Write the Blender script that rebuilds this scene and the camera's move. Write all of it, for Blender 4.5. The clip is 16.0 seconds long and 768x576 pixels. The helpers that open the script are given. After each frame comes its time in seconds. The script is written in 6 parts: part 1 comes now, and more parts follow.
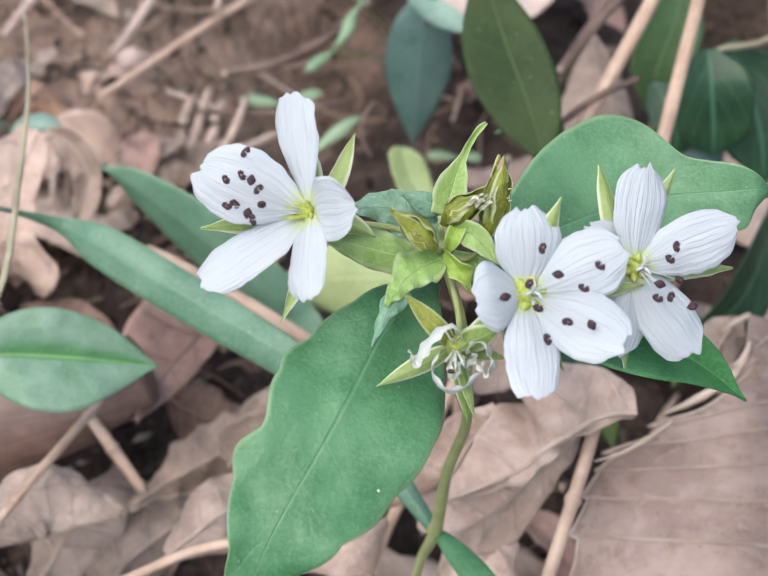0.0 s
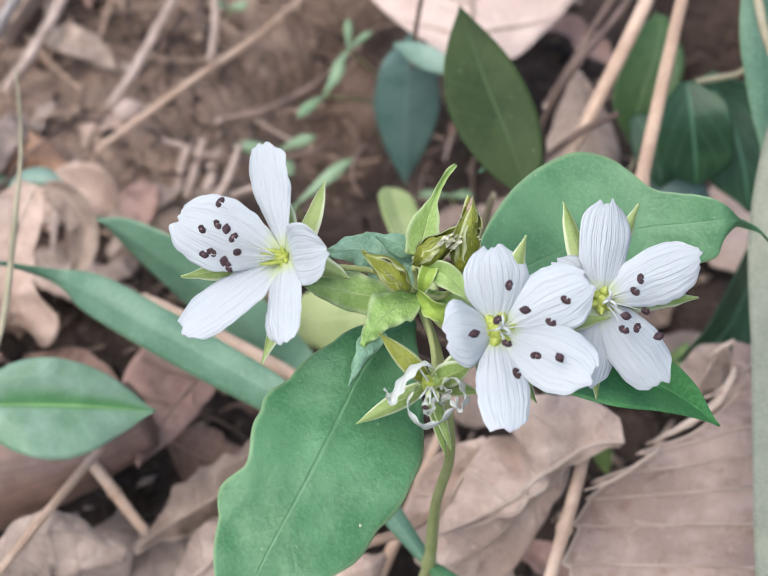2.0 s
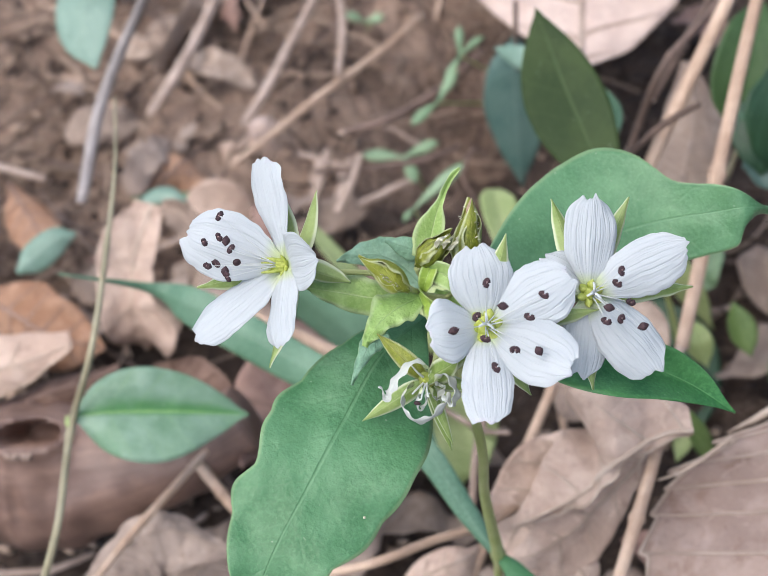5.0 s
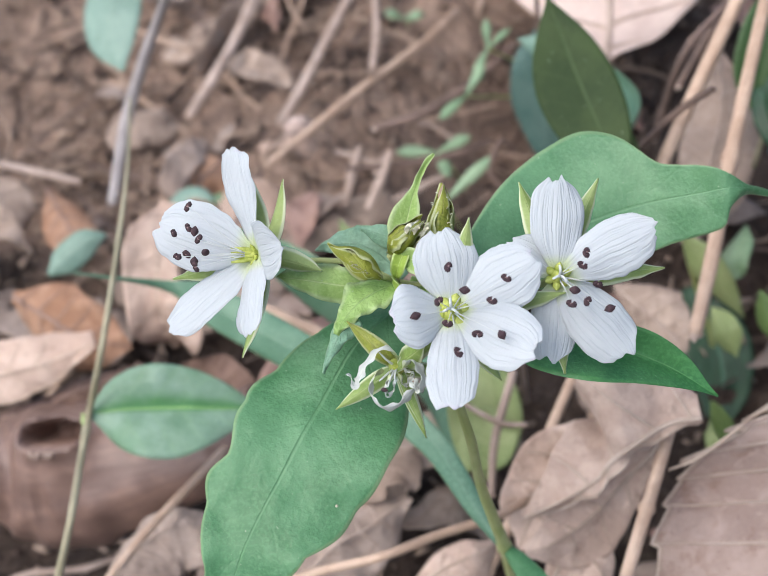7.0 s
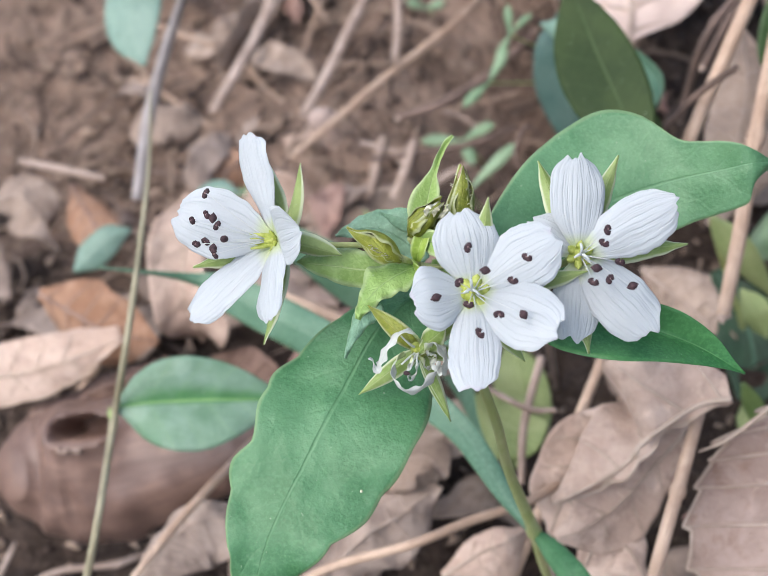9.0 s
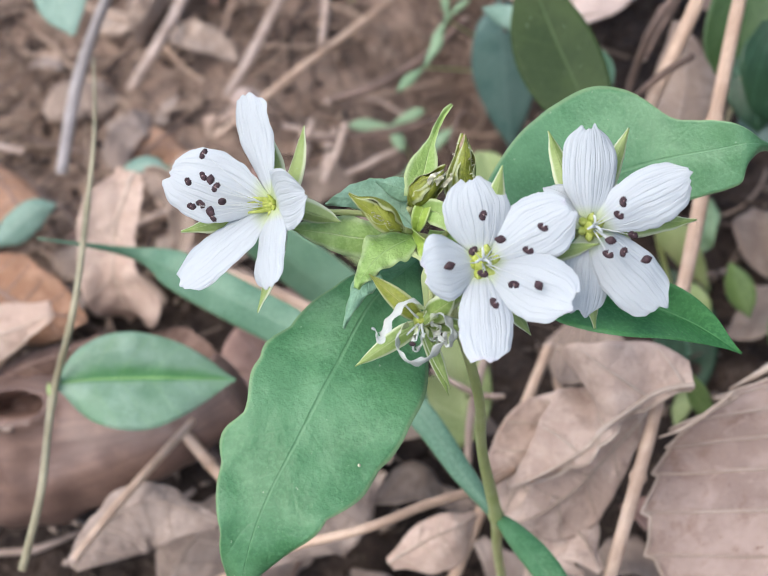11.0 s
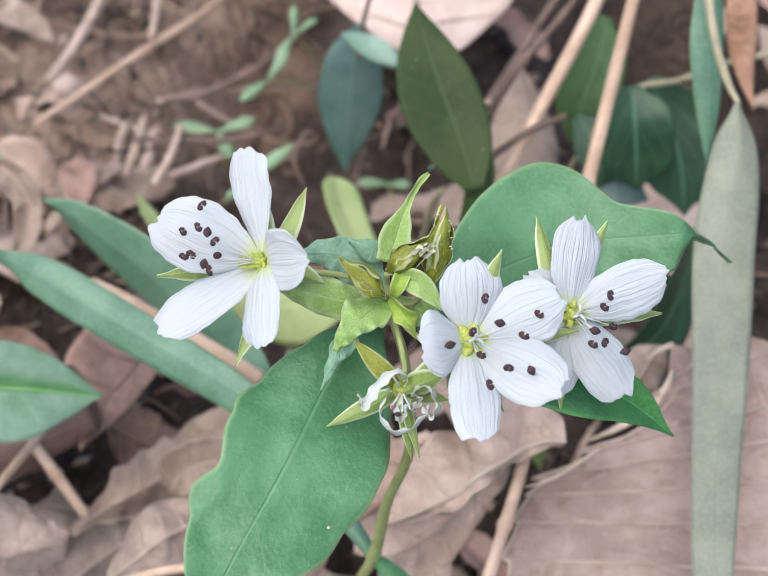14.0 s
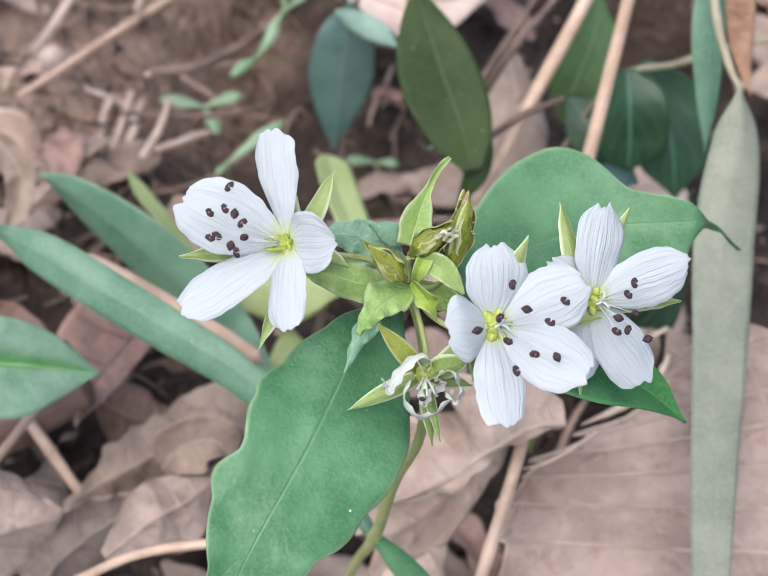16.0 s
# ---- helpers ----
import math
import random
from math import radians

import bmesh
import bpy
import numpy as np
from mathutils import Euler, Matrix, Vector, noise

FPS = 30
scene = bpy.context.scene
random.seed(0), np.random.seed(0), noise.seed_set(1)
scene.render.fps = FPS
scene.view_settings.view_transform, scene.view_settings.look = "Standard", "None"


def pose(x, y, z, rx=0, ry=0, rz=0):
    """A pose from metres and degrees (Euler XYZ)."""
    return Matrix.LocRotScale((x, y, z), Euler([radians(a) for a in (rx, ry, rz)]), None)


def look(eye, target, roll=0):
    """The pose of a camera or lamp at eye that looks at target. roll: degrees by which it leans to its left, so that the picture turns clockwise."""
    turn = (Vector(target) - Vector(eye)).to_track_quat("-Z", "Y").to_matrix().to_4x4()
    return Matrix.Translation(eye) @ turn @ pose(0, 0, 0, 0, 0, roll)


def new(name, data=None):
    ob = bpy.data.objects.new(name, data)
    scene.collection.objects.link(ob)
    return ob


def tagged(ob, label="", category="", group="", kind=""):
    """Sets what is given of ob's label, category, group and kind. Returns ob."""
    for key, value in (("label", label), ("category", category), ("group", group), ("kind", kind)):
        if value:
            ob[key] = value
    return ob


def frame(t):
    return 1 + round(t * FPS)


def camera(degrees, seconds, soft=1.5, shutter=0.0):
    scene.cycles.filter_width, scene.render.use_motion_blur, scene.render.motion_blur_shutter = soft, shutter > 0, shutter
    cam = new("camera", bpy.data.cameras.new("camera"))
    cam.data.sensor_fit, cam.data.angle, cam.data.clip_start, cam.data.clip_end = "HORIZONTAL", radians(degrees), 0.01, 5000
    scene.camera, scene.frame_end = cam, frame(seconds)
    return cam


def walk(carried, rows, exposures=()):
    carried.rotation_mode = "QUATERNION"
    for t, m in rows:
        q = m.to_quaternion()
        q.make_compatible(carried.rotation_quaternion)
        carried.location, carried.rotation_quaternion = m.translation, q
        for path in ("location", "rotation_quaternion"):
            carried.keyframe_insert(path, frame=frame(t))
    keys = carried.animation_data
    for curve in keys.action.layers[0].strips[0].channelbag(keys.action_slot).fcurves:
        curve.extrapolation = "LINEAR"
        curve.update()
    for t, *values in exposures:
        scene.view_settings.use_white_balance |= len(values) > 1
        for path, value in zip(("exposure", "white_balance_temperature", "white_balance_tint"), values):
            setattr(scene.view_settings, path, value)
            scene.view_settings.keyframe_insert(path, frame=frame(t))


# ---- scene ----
cam = camera(25.252, 16.0, soft=0.85)
cam.data.dof.use_dof = True
cam.data.dof.focus_distance = 0.184
cam.data.dof.aperture_fstop = 40.0
PATH = [
    (0, look((-0.00448, -0.11481, 0.21408), (-0.00200, 0.00552, 0.08024), 3.549)),
    (0.5, look((0.00257, -0.11643, 0.21584), (0.00040, 0.00566, 0.08359), 0.385)),
    (1, look((-0.00184, -0.12011, 0.21369), (-0.00066, 0.00451, 0.08380), 1.953)),
    (1.5, look((0.00068, -0.11844, 0.21735), (-0.00004, 0.00517, 0.08650), 0.802)),
    (2, look((0.00057, -0.11807, 0.21856), (0.00035, 0.00501, 0.08721), 0.653)),
    (2.5, look((-0.00082, -0.11990, 0.22210), (-0.00016, 0.00336, 0.09093), 0.759)),
    (3, look((-0.00172, -0.12262, 0.21988), (-0.00085, 0.00081, 0.08886), 0.470)),
    (3.5, look((-0.00001, -0.12301, 0.22197), (0.00001, 0.00020, 0.09074), 0.007)),
    (4, look((0.01071, -0.12272, 0.22232), (0.00272, 0.00061, 0.09146), -3.038)),
    (4.5, look((0.02171, -0.12046, 0.22422), (0.00207, 0.00150, 0.09330), -7.608)),
    (5, look((0.03151, -0.12182, 0.22239), (0.00140, -0.00024, 0.09313), -11.791)),
    (5.2, look((0.03591, -0.12156, 0.22170), (0.00155, -0.00028, 0.09320), -13.562)),
    (7.3, look((0.05161, -0.12103, 0.21742), (0.00640, -0.00053, 0.09159), -17.999)),
    (7.5, look((0.05815, -0.11709, 0.21720), (0.00821, 0.00112, 0.09098), -21.317)),
    (8, look((0.05188, -0.11980, 0.21483), (0.00505, 0.00019, 0.08909), -19.259)),
    (8.2, look((0.05129, -0.11990, 0.21602), (0.00468, -0.00014, 0.08998), -19.508)),
    (10.3, look((0.03804, -0.12388, 0.21172), (-0.00267, -0.00213, 0.08555), -16.530)),
    (10.5, look((0.03692, -0.12255, 0.21134), (-0.00205, -0.00107, 0.08436), -16.253)),
    (11, look((0.02917, -0.12245, 0.21233), (0.00078, 0.00006, 0.08355), -12.033)),
    (11.5, look((0.02205, -0.12212, 0.21298), (0.00082, 0.00121, 0.08361), -8.682)),
    (12, look((0.01554, -0.12160, 0.21646), (0.00157, 0.00233, 0.08667), -5.188)),
    (12.5, look((0.00683, -0.12310, 0.21715), (0.00118, 0.00118, 0.08707), -1.524)),
    (13, look((-0.00186, -0.12154, 0.22091), (0.00060, 0.00226, 0.09027), 2.899)),
    (13.5, look((-0.00592, -0.11927, 0.22108), (0.00160, 0.00267, 0.08888), 4.961)),
    (14, look((-0.00890, -0.11659, 0.22361), (0.00299, 0.00348, 0.09003), 6.884)),
    (14.5, look((-0.01060, -0.11607, 0.22258), (0.00247, 0.00197, 0.08732), 7.506)),
    (15, look((-0.01351, -0.11550, 0.22332), (0.00187, 0.00207, 0.08788), 8.758)),
    (15.5, look((-0.01313, -0.11544, 0.22389), (0.00295, 0.00184, 0.08829), 8.999)),
    (16, look((-0.01789, -0.11536, 0.22344), (0.00061, 0.00236, 0.08854), 10.181)),
]
walk(cam, PATH, [(0.0, 0.53, 6100, 8.5), (3.5, 0.48, 6100, 8.5), (11.0, 0.53, 6100, 8.5), (16.0, 0.56, 6100, 8.5)])
SKY_STRENGTH, SUN_STRENGTH = 0.165, 2.1


# one unit of the plan is a millimetre; mm() turns it into metres
def mm(x, y, z):
    return Vector((x, y, z)) * 0.001


# ---- light ----
world = bpy.data.worlds.new("world")
scene.world = world
world.use_nodes = True
wn = world.node_tree.nodes
sky = wn.new("ShaderNodeTexSky")
sky.sky_type, sky.sun_disc = "NISHITA", False
sky.sun_elevation, sky.sun_rotation = radians(62), radians(218)
sky.air_density, sky.dust_density, sky.ozone_density = 1.0, 4.0, 0.6
wn["Background"].inputs["Strength"].default_value = SKY_STRENGTH
world.node_tree.links.new(sky.outputs[0], wn["Background"].inputs["Color"])
sun = new("sun", bpy.data.lights.new("sun", "SUN"))
sun.data.energy, sun.data.angle, sun.data.color = SUN_STRENGTH, radians(80), (1.0, 0.95, 0.9)
sun.matrix_world = look((-0.4, -0.35, 1.1), (0, 0, 0))


# ---- materials ----
class Nodes:
    """A small builder for a node material."""

    def __init__(self, name):
        self.m = bpy.data.materials.new(name)
        self.m.use_nodes = True
        self.t = self.m.node_tree
        self.t.nodes.clear()
        self.out = self.t.nodes.new("ShaderNodeOutputMaterial")

    def n(self, kind, inputs=None, operation="", interpolation=""):
        node = self.t.nodes.new("ShaderNode" + kind)
        if operation:
            node.operation = operation
        if interpolation:
            node.interpolation_type = interpolation
        for k, v in (inputs or {}).items():
            if isinstance(v, bpy.types.NodeSocket):
                self.t.links.new(v, node.inputs[k])
            else:
                node.inputs[k].default_value = v
        return node

    def math(self, op, a, b=0.0, c=0.0):
        return self.n("Math", {0: a, 1: b, 2: c}, operation=op).outputs[0]

    def mix(self, f, a, b, kind="MIX"):
        node = self.n("Mix")
        node.data_type, node.blend_type = "RGBA", kind
        for sock, v in ((node.inputs[0], f), (node.inputs[6], a), (node.inputs[7], b)):
            if isinstance(v, bpy.types.NodeSocket):
                self.t.links.new(v, sock)
            else:
                sock.default_value = (*v, 1) if isinstance(v, tuple) else v
        return node.outputs[2]

    def ramp(self, f, lo, hi):
        return self.n("MapRange", {0: f, 1: lo, 2: hi, 3: 0.0, 4: 1.0}, interpolation="SMOOTHSTEP").outputs[0]

    def noise(self, vec, scale, detail=4.0, rough=0.6, distort=0.0):
        return self.n("TexNoise", {"Vector": vec, "Scale": scale, "Detail": detail, "Roughness": rough, "Distortion": distort}).outputs[0]

    def coords(self):
        return self.n("TexCoord").outputs["Object"]

    def uv(self):
        s = self.n("SeparateXYZ", {0: self.n("TexCoord").outputs["UV"]})
        return s.outputs[0], self.math("MULTIPLY_ADD", s.outputs[1], 2.0, -1.0)

    def done(self, color, rough, bump=None, strength=0.3, dist=0.0003, clear=0.0, see_through=0.0, metal=0.0, spec=0.5):
        inp = {"Base Color": color if isinstance(color, bpy.types.NodeSocket) else (*color, 1), "Roughness": rough, "Specular IOR Level": spec, "Metallic": metal}
        if clear:
            inp["Coat Weight"], inp["Coat Roughness"] = clear, 0.3
        nrm = None
        if bump is not None:
            nrm = self.n("Bump", {"Strength": strength, "Distance": dist, "Height": bump}).outputs[0]
            inp["Normal"] = nrm
        sh = self.n("BsdfPrincipled", inp).outputs[0]
        if see_through:
            ti = {"Color": inp["Base Color"]}
            if nrm:
                ti["Normal"] = nrm
            tr = self.n("BsdfTranslucent", ti).outputs[0]
            sh = self.n("MixShader", {0: see_through, 1: sh, 2: tr}).outputs[0]
        self.t.links.new(sh, self.out.inputs[0])
        return self.m


def leaf_paint(name, dark, light, rib, veins=7, slant=0.5, rib_width=0.035, vein_show=0.35, rough=0.45, spec=0.4, thin=0.2, patch=0.5, margin=0.0, edge=0.0, midrib_shade=None, quilt=0.5):
    """A living leaf: mottled green, a midrib and side veins along the blade's own grid; the optional deeper green by
    the midrib also paints one half's shade; quilt: relief.
    """
    k = Nodes(name)
    c = k.coords()
    u, v = k.uv()
    av = k.math("ABSOLUTE", v)
    big = k.ramp(k.noise(c, 120.0, 3.0), 0.35, 0.68)
    fine = k.noise(c, 2200.0, 3.0)
    col = k.mix(big, dark, light)
    col = k.mix(k.math("MULTIPLY", k.ramp(fine, 0.4, 0.75), patch), col, tuple(min(1, x * 1.35) for x in light))
    if midrib_shade:
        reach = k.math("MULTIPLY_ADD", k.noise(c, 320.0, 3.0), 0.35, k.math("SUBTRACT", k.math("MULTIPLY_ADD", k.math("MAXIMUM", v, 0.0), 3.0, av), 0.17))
        col = k.mix(k.math("MULTIPLY", k.math("SUBTRACT", 1.0, k.ramp(reach, 0.05, 0.5)), 0.85), col, midrib_shade)
    wob = k.math("MULTIPLY", k.noise(c, 350.0, 2.0), 0.25)
    phase = k.math("FRACT", k.math("ADD", k.math("MULTIPLY", k.math("SUBTRACT", u, k.math("MULTIPLY", av, slant / veins * 2.0)), float(veins)), wob))
    side = k.math("SUBTRACT", 1.0, k.ramp(k.math("ABSOLUTE", k.math("SUBTRACT", phase, 0.5)), 0.0, 0.07))
    mid = k.math("SUBTRACT", 1.0, k.ramp(av, rib_width * 0.4, rib_width * 1.6))
    vein = k.math("MAXIMUM", mid, k.math("MULTIPLY", side, vein_show))
    col = k.mix(k.math("MULTIPLY", vein, 0.75), col, rib)
    if margin:
        col = k.mix(k.math("MULTIPLY", k.ramp(av, 0.66, 0.92), margin), col, (0.66, 0.7, 0.5))
    if edge:
        col = k.mix(k.math("MULTIPLY", k.ramp(av, 0.94, 0.99), edge), col, (0.36, 0.46, 0.24))
    # small pale flecks and scars
    fleck = k.ramp(k.noise(c, 1500.0, 2.0, 0.5), 0.72, 0.78)
    col = k.mix(k.math("MULTIPLY", fleck, 0.45), col, (0.42, 0.5, 0.36))
    h = k.math("ADD", k.math("MULTIPLY", vein, -0.3), k.math("ADD", k.math("MULTIPLY", fine, 0.35), k.math("MULTIPLY", k.noise(c, 480.0, 3.0), 0.9)))
    return k.done(col, rough, h, quilt, 0.0004 + 0.0004 * max(0.0, quilt - 0.5), see_through=thin, spec=spec)


def dead_paint(name, dark, mid_col, light, veins=9, slant=0.55, rough=0.75, seed=0.0, vein_dark=0.0):
    """A dry fallen leaf: blotched brown with pale raised veins."""
    k = Nodes(name)
    rnd = k.n("ObjectInfo").outputs["Random"]
    c = k.n("VectorMath", {0: k.coords(), 1: k.n("CombineXYZ", {0: rnd, 1: seed, 2: rnd}).outputs[0]}, operation="ADD").outputs[0]
    u, v = k.uv()
    av = k.math("ABSOLUTE", v)
    big = k.ramp(k.noise(c, 75.0, 5.0, 0.72, 0.5), 0.42, 0.58)
    med = k.ramp(k.noise(c, 260.0, 4.0, 0.6), 0.3, 0.75)
    fine = k.noise(c, 1600.0, 4.0, 0.7)
    col = k.mix(big, mid_col, light)
    col = k.mix(k.math("MULTIPLY", med, 0.6), col, tuple(x * 0.85 for x in mid_col))
    stain = k.ramp(k.noise(c, 90.0, 5.0, 0.7, 0.6), 0.55, 0.74)
    col = k.mix(k.math("MULTIPLY", stain, 0.8), col, dark)
    wob = k.math("MULTIPLY", k.noise(c, 90.0, 2.0), 0.4)
    phase = k.math("FRACT", k.math("ADD", k.math("MULTIPLY", k.math("SUBTRACT", u, k.math("MULTIPLY", av, slant / veins * 2.0)), float(veins)), wob))
    dist = k.math("ABSOLUTE", k.math("SUBTRACT", phase, 0.5))
    side = k.math("SUBTRACT", 1.0, k.ramp(dist, 0.0, 0.055))
    mid = k.math("SUBTRACT", 1.0, k.ramp(av, 0.012, 0.05))
    vein = k.math("MAXIMUM", mid, side)
    col = k.mix(k.math("MULTIPLY", vein, vein_dark), col, dark)
    col = k.mix(k.math("MULTIPLY", k.math("SUBTRACT", fine, 0.3), 0.5), col, light)
    spot = k.ramp(k.noise(c, 380.0, 3.0, 0.65), 0.56, 0.7)
    col = k.mix(k.math("MULTIPLY", spot, 0.35), col, dark)
    pale = k.ramp(k.noise(c, 210.0, 4.0, 0.7, 0.8), 0.6, 0.72)
    col = k.mix(k.math("MULTIPLY", pale, 0.6), col, tuple(min(1.0, x * 1.2) for x in light))
    speck = k.ramp(k.noise(c, 900.0, 2.0), 0.7, 0.76)
    col = k.mix(k.math("MULTIPLY", speck, 0.6), col, dark)
    col = k.mix(k.math("MULTIPLY_ADD", rnd, 0.35, 0.0), col, tuple(x * 0.72 for x in mid_col))
    net = k.n("TexVoronoi", {"Vector": c, "Scale": 700.0, "Randomness": 1.0}).outputs["Distance"]
    h = k.math("ADD", k.math("MULTIPLY", vein, vein_dark * 4), k.math("ADD", k.math("MULTIPLY", net, 0.3), k.math("ADD", k.math("MULTIPLY", fine, 0.35), k.math("MULTIPLY", k.noise(c, 300.0, 4.0), 1.3))))
    return k.done(col, rough, h, 0.75, 0.0006, see_through=0.12, spec=0.25)


def stalk_paint(name, dark, light, rough=0.55, stretch=1.0, thin=0.0):
    """A stem, stick or twig with grain along it and blotches."""
    k = Nodes(name)
    rnd = k.n("ObjectInfo").outputs["Random"]
    u, v = k.uv()
    c = k.coords()
    vec = k.n("CombineXYZ", {0: k.math("MULTIPLY", u, 6.0), 1: k.math("MULTIPLY", v, 26.0), 2: k.math("MULTIPLY", rnd, 40.0)}).outputs[0]
    grain = k.noise(vec, 1.0, 4.0, 0.6)
    blot = k.ramp(k.noise(c, 150.0, 4.0, 0.6), 0.36, 0.7)
    col = k.mix(blot, dark, light)
    col = k.mix(k.math("MULTIPLY", k.ramp(grain, 0.35, 0.75), 0.5), col, tuple(x * 0.6 for x in dark))
    h = k.math("ADD", grain, k.math("MULTIPLY", k.noise(c, 900.0, 3.0), 0.6))
    return k.done(col, rough, h, 0.5, 0.0003, see_through=thin)


def petal_paint(name, base):
    """A thin white petal with a yellow-green throat and fine branching grooves that fan out from base to tip."""
    k = Nodes(name)
    c = k.coords()
    u, v = k.uv()
    drift = k.math("MULTIPLY", k.math("SUBTRACT", k.noise(c, 200.0, 2.0), 0.5), 0.3)
    vv = k.math("ADD", v, drift)
    vec = k.n("CombineXYZ", {0: k.math("MULTIPLY", u, 1.6), 1: k.math("MULTIPLY", vv, 3.6), 2: k.math("MULTIPLY", k.noise(c, 60.0, 1.0), 4.0)}).outputs[0]
    wide = k.noise(vec, 1.0, 1.5, 0.5)
    vec2 = k.n("CombineXYZ", {0: k.math("MULTIPLY", u, 2.2), 1: k.math("MULTIPLY", vv, 11.0), 2: 3.0}).outputs[0]
    thin = k.noise(vec2, 1.0, 2.0, 0.5)
    # main grooves, and a second set between them that starts half way along
    phase = k.math("ABSOLUTE", k.math("SUBTRACT", k.math("FRACT", k.math("MULTIPLY_ADD", vv, 2.7, 8.0)), 0.5))
    main = k.math("SUBTRACT", 1.0, k.ramp(phase, 0.0, 0.13))
    between = k.math("MULTIPLY", k.math("SUBTRACT", 1.0, k.ramp(k.math("SUBTRACT", 0.5, phase), 0.0, 0.12)), k.ramp(u, 0.35, 0.6))
    broken = k.ramp(k.math("MULTIPLY_ADD", thin, 0.6, k.math("MULTIPLY", wide, 0.4)), 0.4, 0.62)
    fade = k.math("SUBTRACT", 1.0, k.ramp(u, 0.82, 0.99))
    groove = k.math("MULTIPLY", k.math("MULTIPLY", k.math("MAXIMUM", main, k.math("MULTIPLY", between, 0.7)), broken), fade)
    throat = k.math("SUBTRACT", 1.0, k.ramp(u, 0.03, 0.2))
    col = k.mix(k.math("MULTIPLY", throat, 0.6), base, (0.6, 0.7, 0.2))
    col = k.mix(k.math("MULTIPLY", groove, 0.2), col, (0.36, 0.4, 0.42))
    rim = k.math("MULTIPLY", k.ramp(u, 0.9, 1.0), k.ramp(k.noise(c, 700.0, 2.0), 0.5, 0.65))
    col = k.mix(k.math("MULTIPLY", rim, 0.3), col, (0.66, 0.54, 0.66))
    h = k.math("ADD", k.math("MULTIPLY", groove, -0.8), k.math("ADD", k.math("MULTIPLY", wide, 2.2), k.math("MULTIPLY", thin, 0.7)))
    return k.done(col, 0.6, h, 0.4, 0.0004, see_through=0.4, spec=0.2)


def plain_paint(name, a, b, scale=900.0, rough=0.5, thin=0.0, spec=0.4):
    k = Nodes(name)
    c = k.coords()
    f = k.noise(c, scale, 4.0)
    return k.done(k.mix(k.ramp(f, 0.3, 0.7), a, b), rough, f, 0.4, 0.0002, see_through=thin, spec=spec)


def soil_paint():
    k = Nodes("forest_soil")
    c = k.coords()
    big = k.ramp(k.noise(c, 28.0, 5.0, 0.65), 0.3, 0.62)
    crumb = k.n("TexVoronoi", {"Vector": c, "Scale": 420.0, "Randomness": 1.0}).outputs["Distance"]
    fine = k.noise(c, 700.0, 5.0, 0.7)
    strand = k.ramp(k.noise(c, 160.0, 3.0, 0.5, 2.5), 0.52, 0.68)
    # dry mineral soil in one bare patch, leaf mould round it blackened by painted shade
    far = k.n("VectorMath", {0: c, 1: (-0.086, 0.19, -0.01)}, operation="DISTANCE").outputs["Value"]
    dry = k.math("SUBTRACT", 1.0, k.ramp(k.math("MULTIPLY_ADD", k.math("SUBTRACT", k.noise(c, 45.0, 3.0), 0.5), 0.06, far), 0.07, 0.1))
    shaded_mould = k.mix(big, (0.012, 0.009, 0.008), (0.09, 0.062, 0.048))
    col = k.mix(dry, shaded_mould, k.mix(big, (0.15, 0.1, 0.072), (0.38, 0.265, 0.2)))
    col = k.mix(k.math("MULTIPLY", strand, k.math("MULTIPLY_ADD", dry, 0.4, 0.15)), col, (0.42, 0.32, 0.25))
    col = k.mix(k.math("MULTIPLY", k.ramp(fine, 0.5, 0.75), 0.5), col, (0.02, 0.014, 0.012))
    h = k.math("ADD", k.math("MULTIPLY", crumb, 1.2), k.math("ADD", fine, k.math("MULTIPLY", strand, 0.7)))
    return k.done(col, 0.85, h, 0.9, 0.002, spec=0.2)


LEAF = leaf_paint("leaf_green", (0.052, 0.16, 0.062), (0.105, 0.242, 0.113), (0.115, 0.252, 0.118), veins=8, rib_width=0.02, vein_show=0.3, rough=0.36, spec=0.34, patch=0.35, edge=0.4, quilt=0.55)
# the same leaf green, brightened for the stronger light on the hook-tipped leaf
LEAF_LIT = leaf_paint("leaf_green_lit", (0.08, 0.2, 0.088), (0.14, 0.29, 0.142), (0.15, 0.3, 0.15), veins=8, rib_width=0.02, vein_show=0.25, rough=0.38, patch=0.3, edge=0.4, quilt=0.55)
LEAF_FAR = leaf_paint("leaf_blue_green", (0.085, 0.178, 0.108), (0.14, 0.248, 0.162), (0.17, 0.28, 0.19), veins=8, rib_width=0.03, vein_show=0.1, rough=0.4, edge=0.4)
# pale base holds sky sheen; darker midrib green paints the upper half's shade
OVAL = leaf_paint("oval_leaf_green", (0.14, 0.25, 0.15), (0.23, 0.345, 0.25), (0.27, 0.46, 0.15), veins=6, rib_width=0.022, vein_show=0.12, rough=0.33, patch=0.15, midrib_shade=(0.06, 0.2, 0.05), quilt=0.7)
DARK = leaf_paint("dark_leaf_green", (0.023, 0.041, 0.013), (0.038, 0.06, 0.019), (0.065, 0.095, 0.038), veins=7, rib_width=0.03, vein_show=0.2, rough=0.55, spec=0.15, thin=0.1, patch=0.25)
IVY = leaf_paint("ivy_green", (0.02, 0.055, 0.027), (0.036, 0.086, 0.04), (0.1, 0.22, 0.13), veins=4, slant=1.2, rib_width=0.05, vein_show=0.5, rough=0.33)
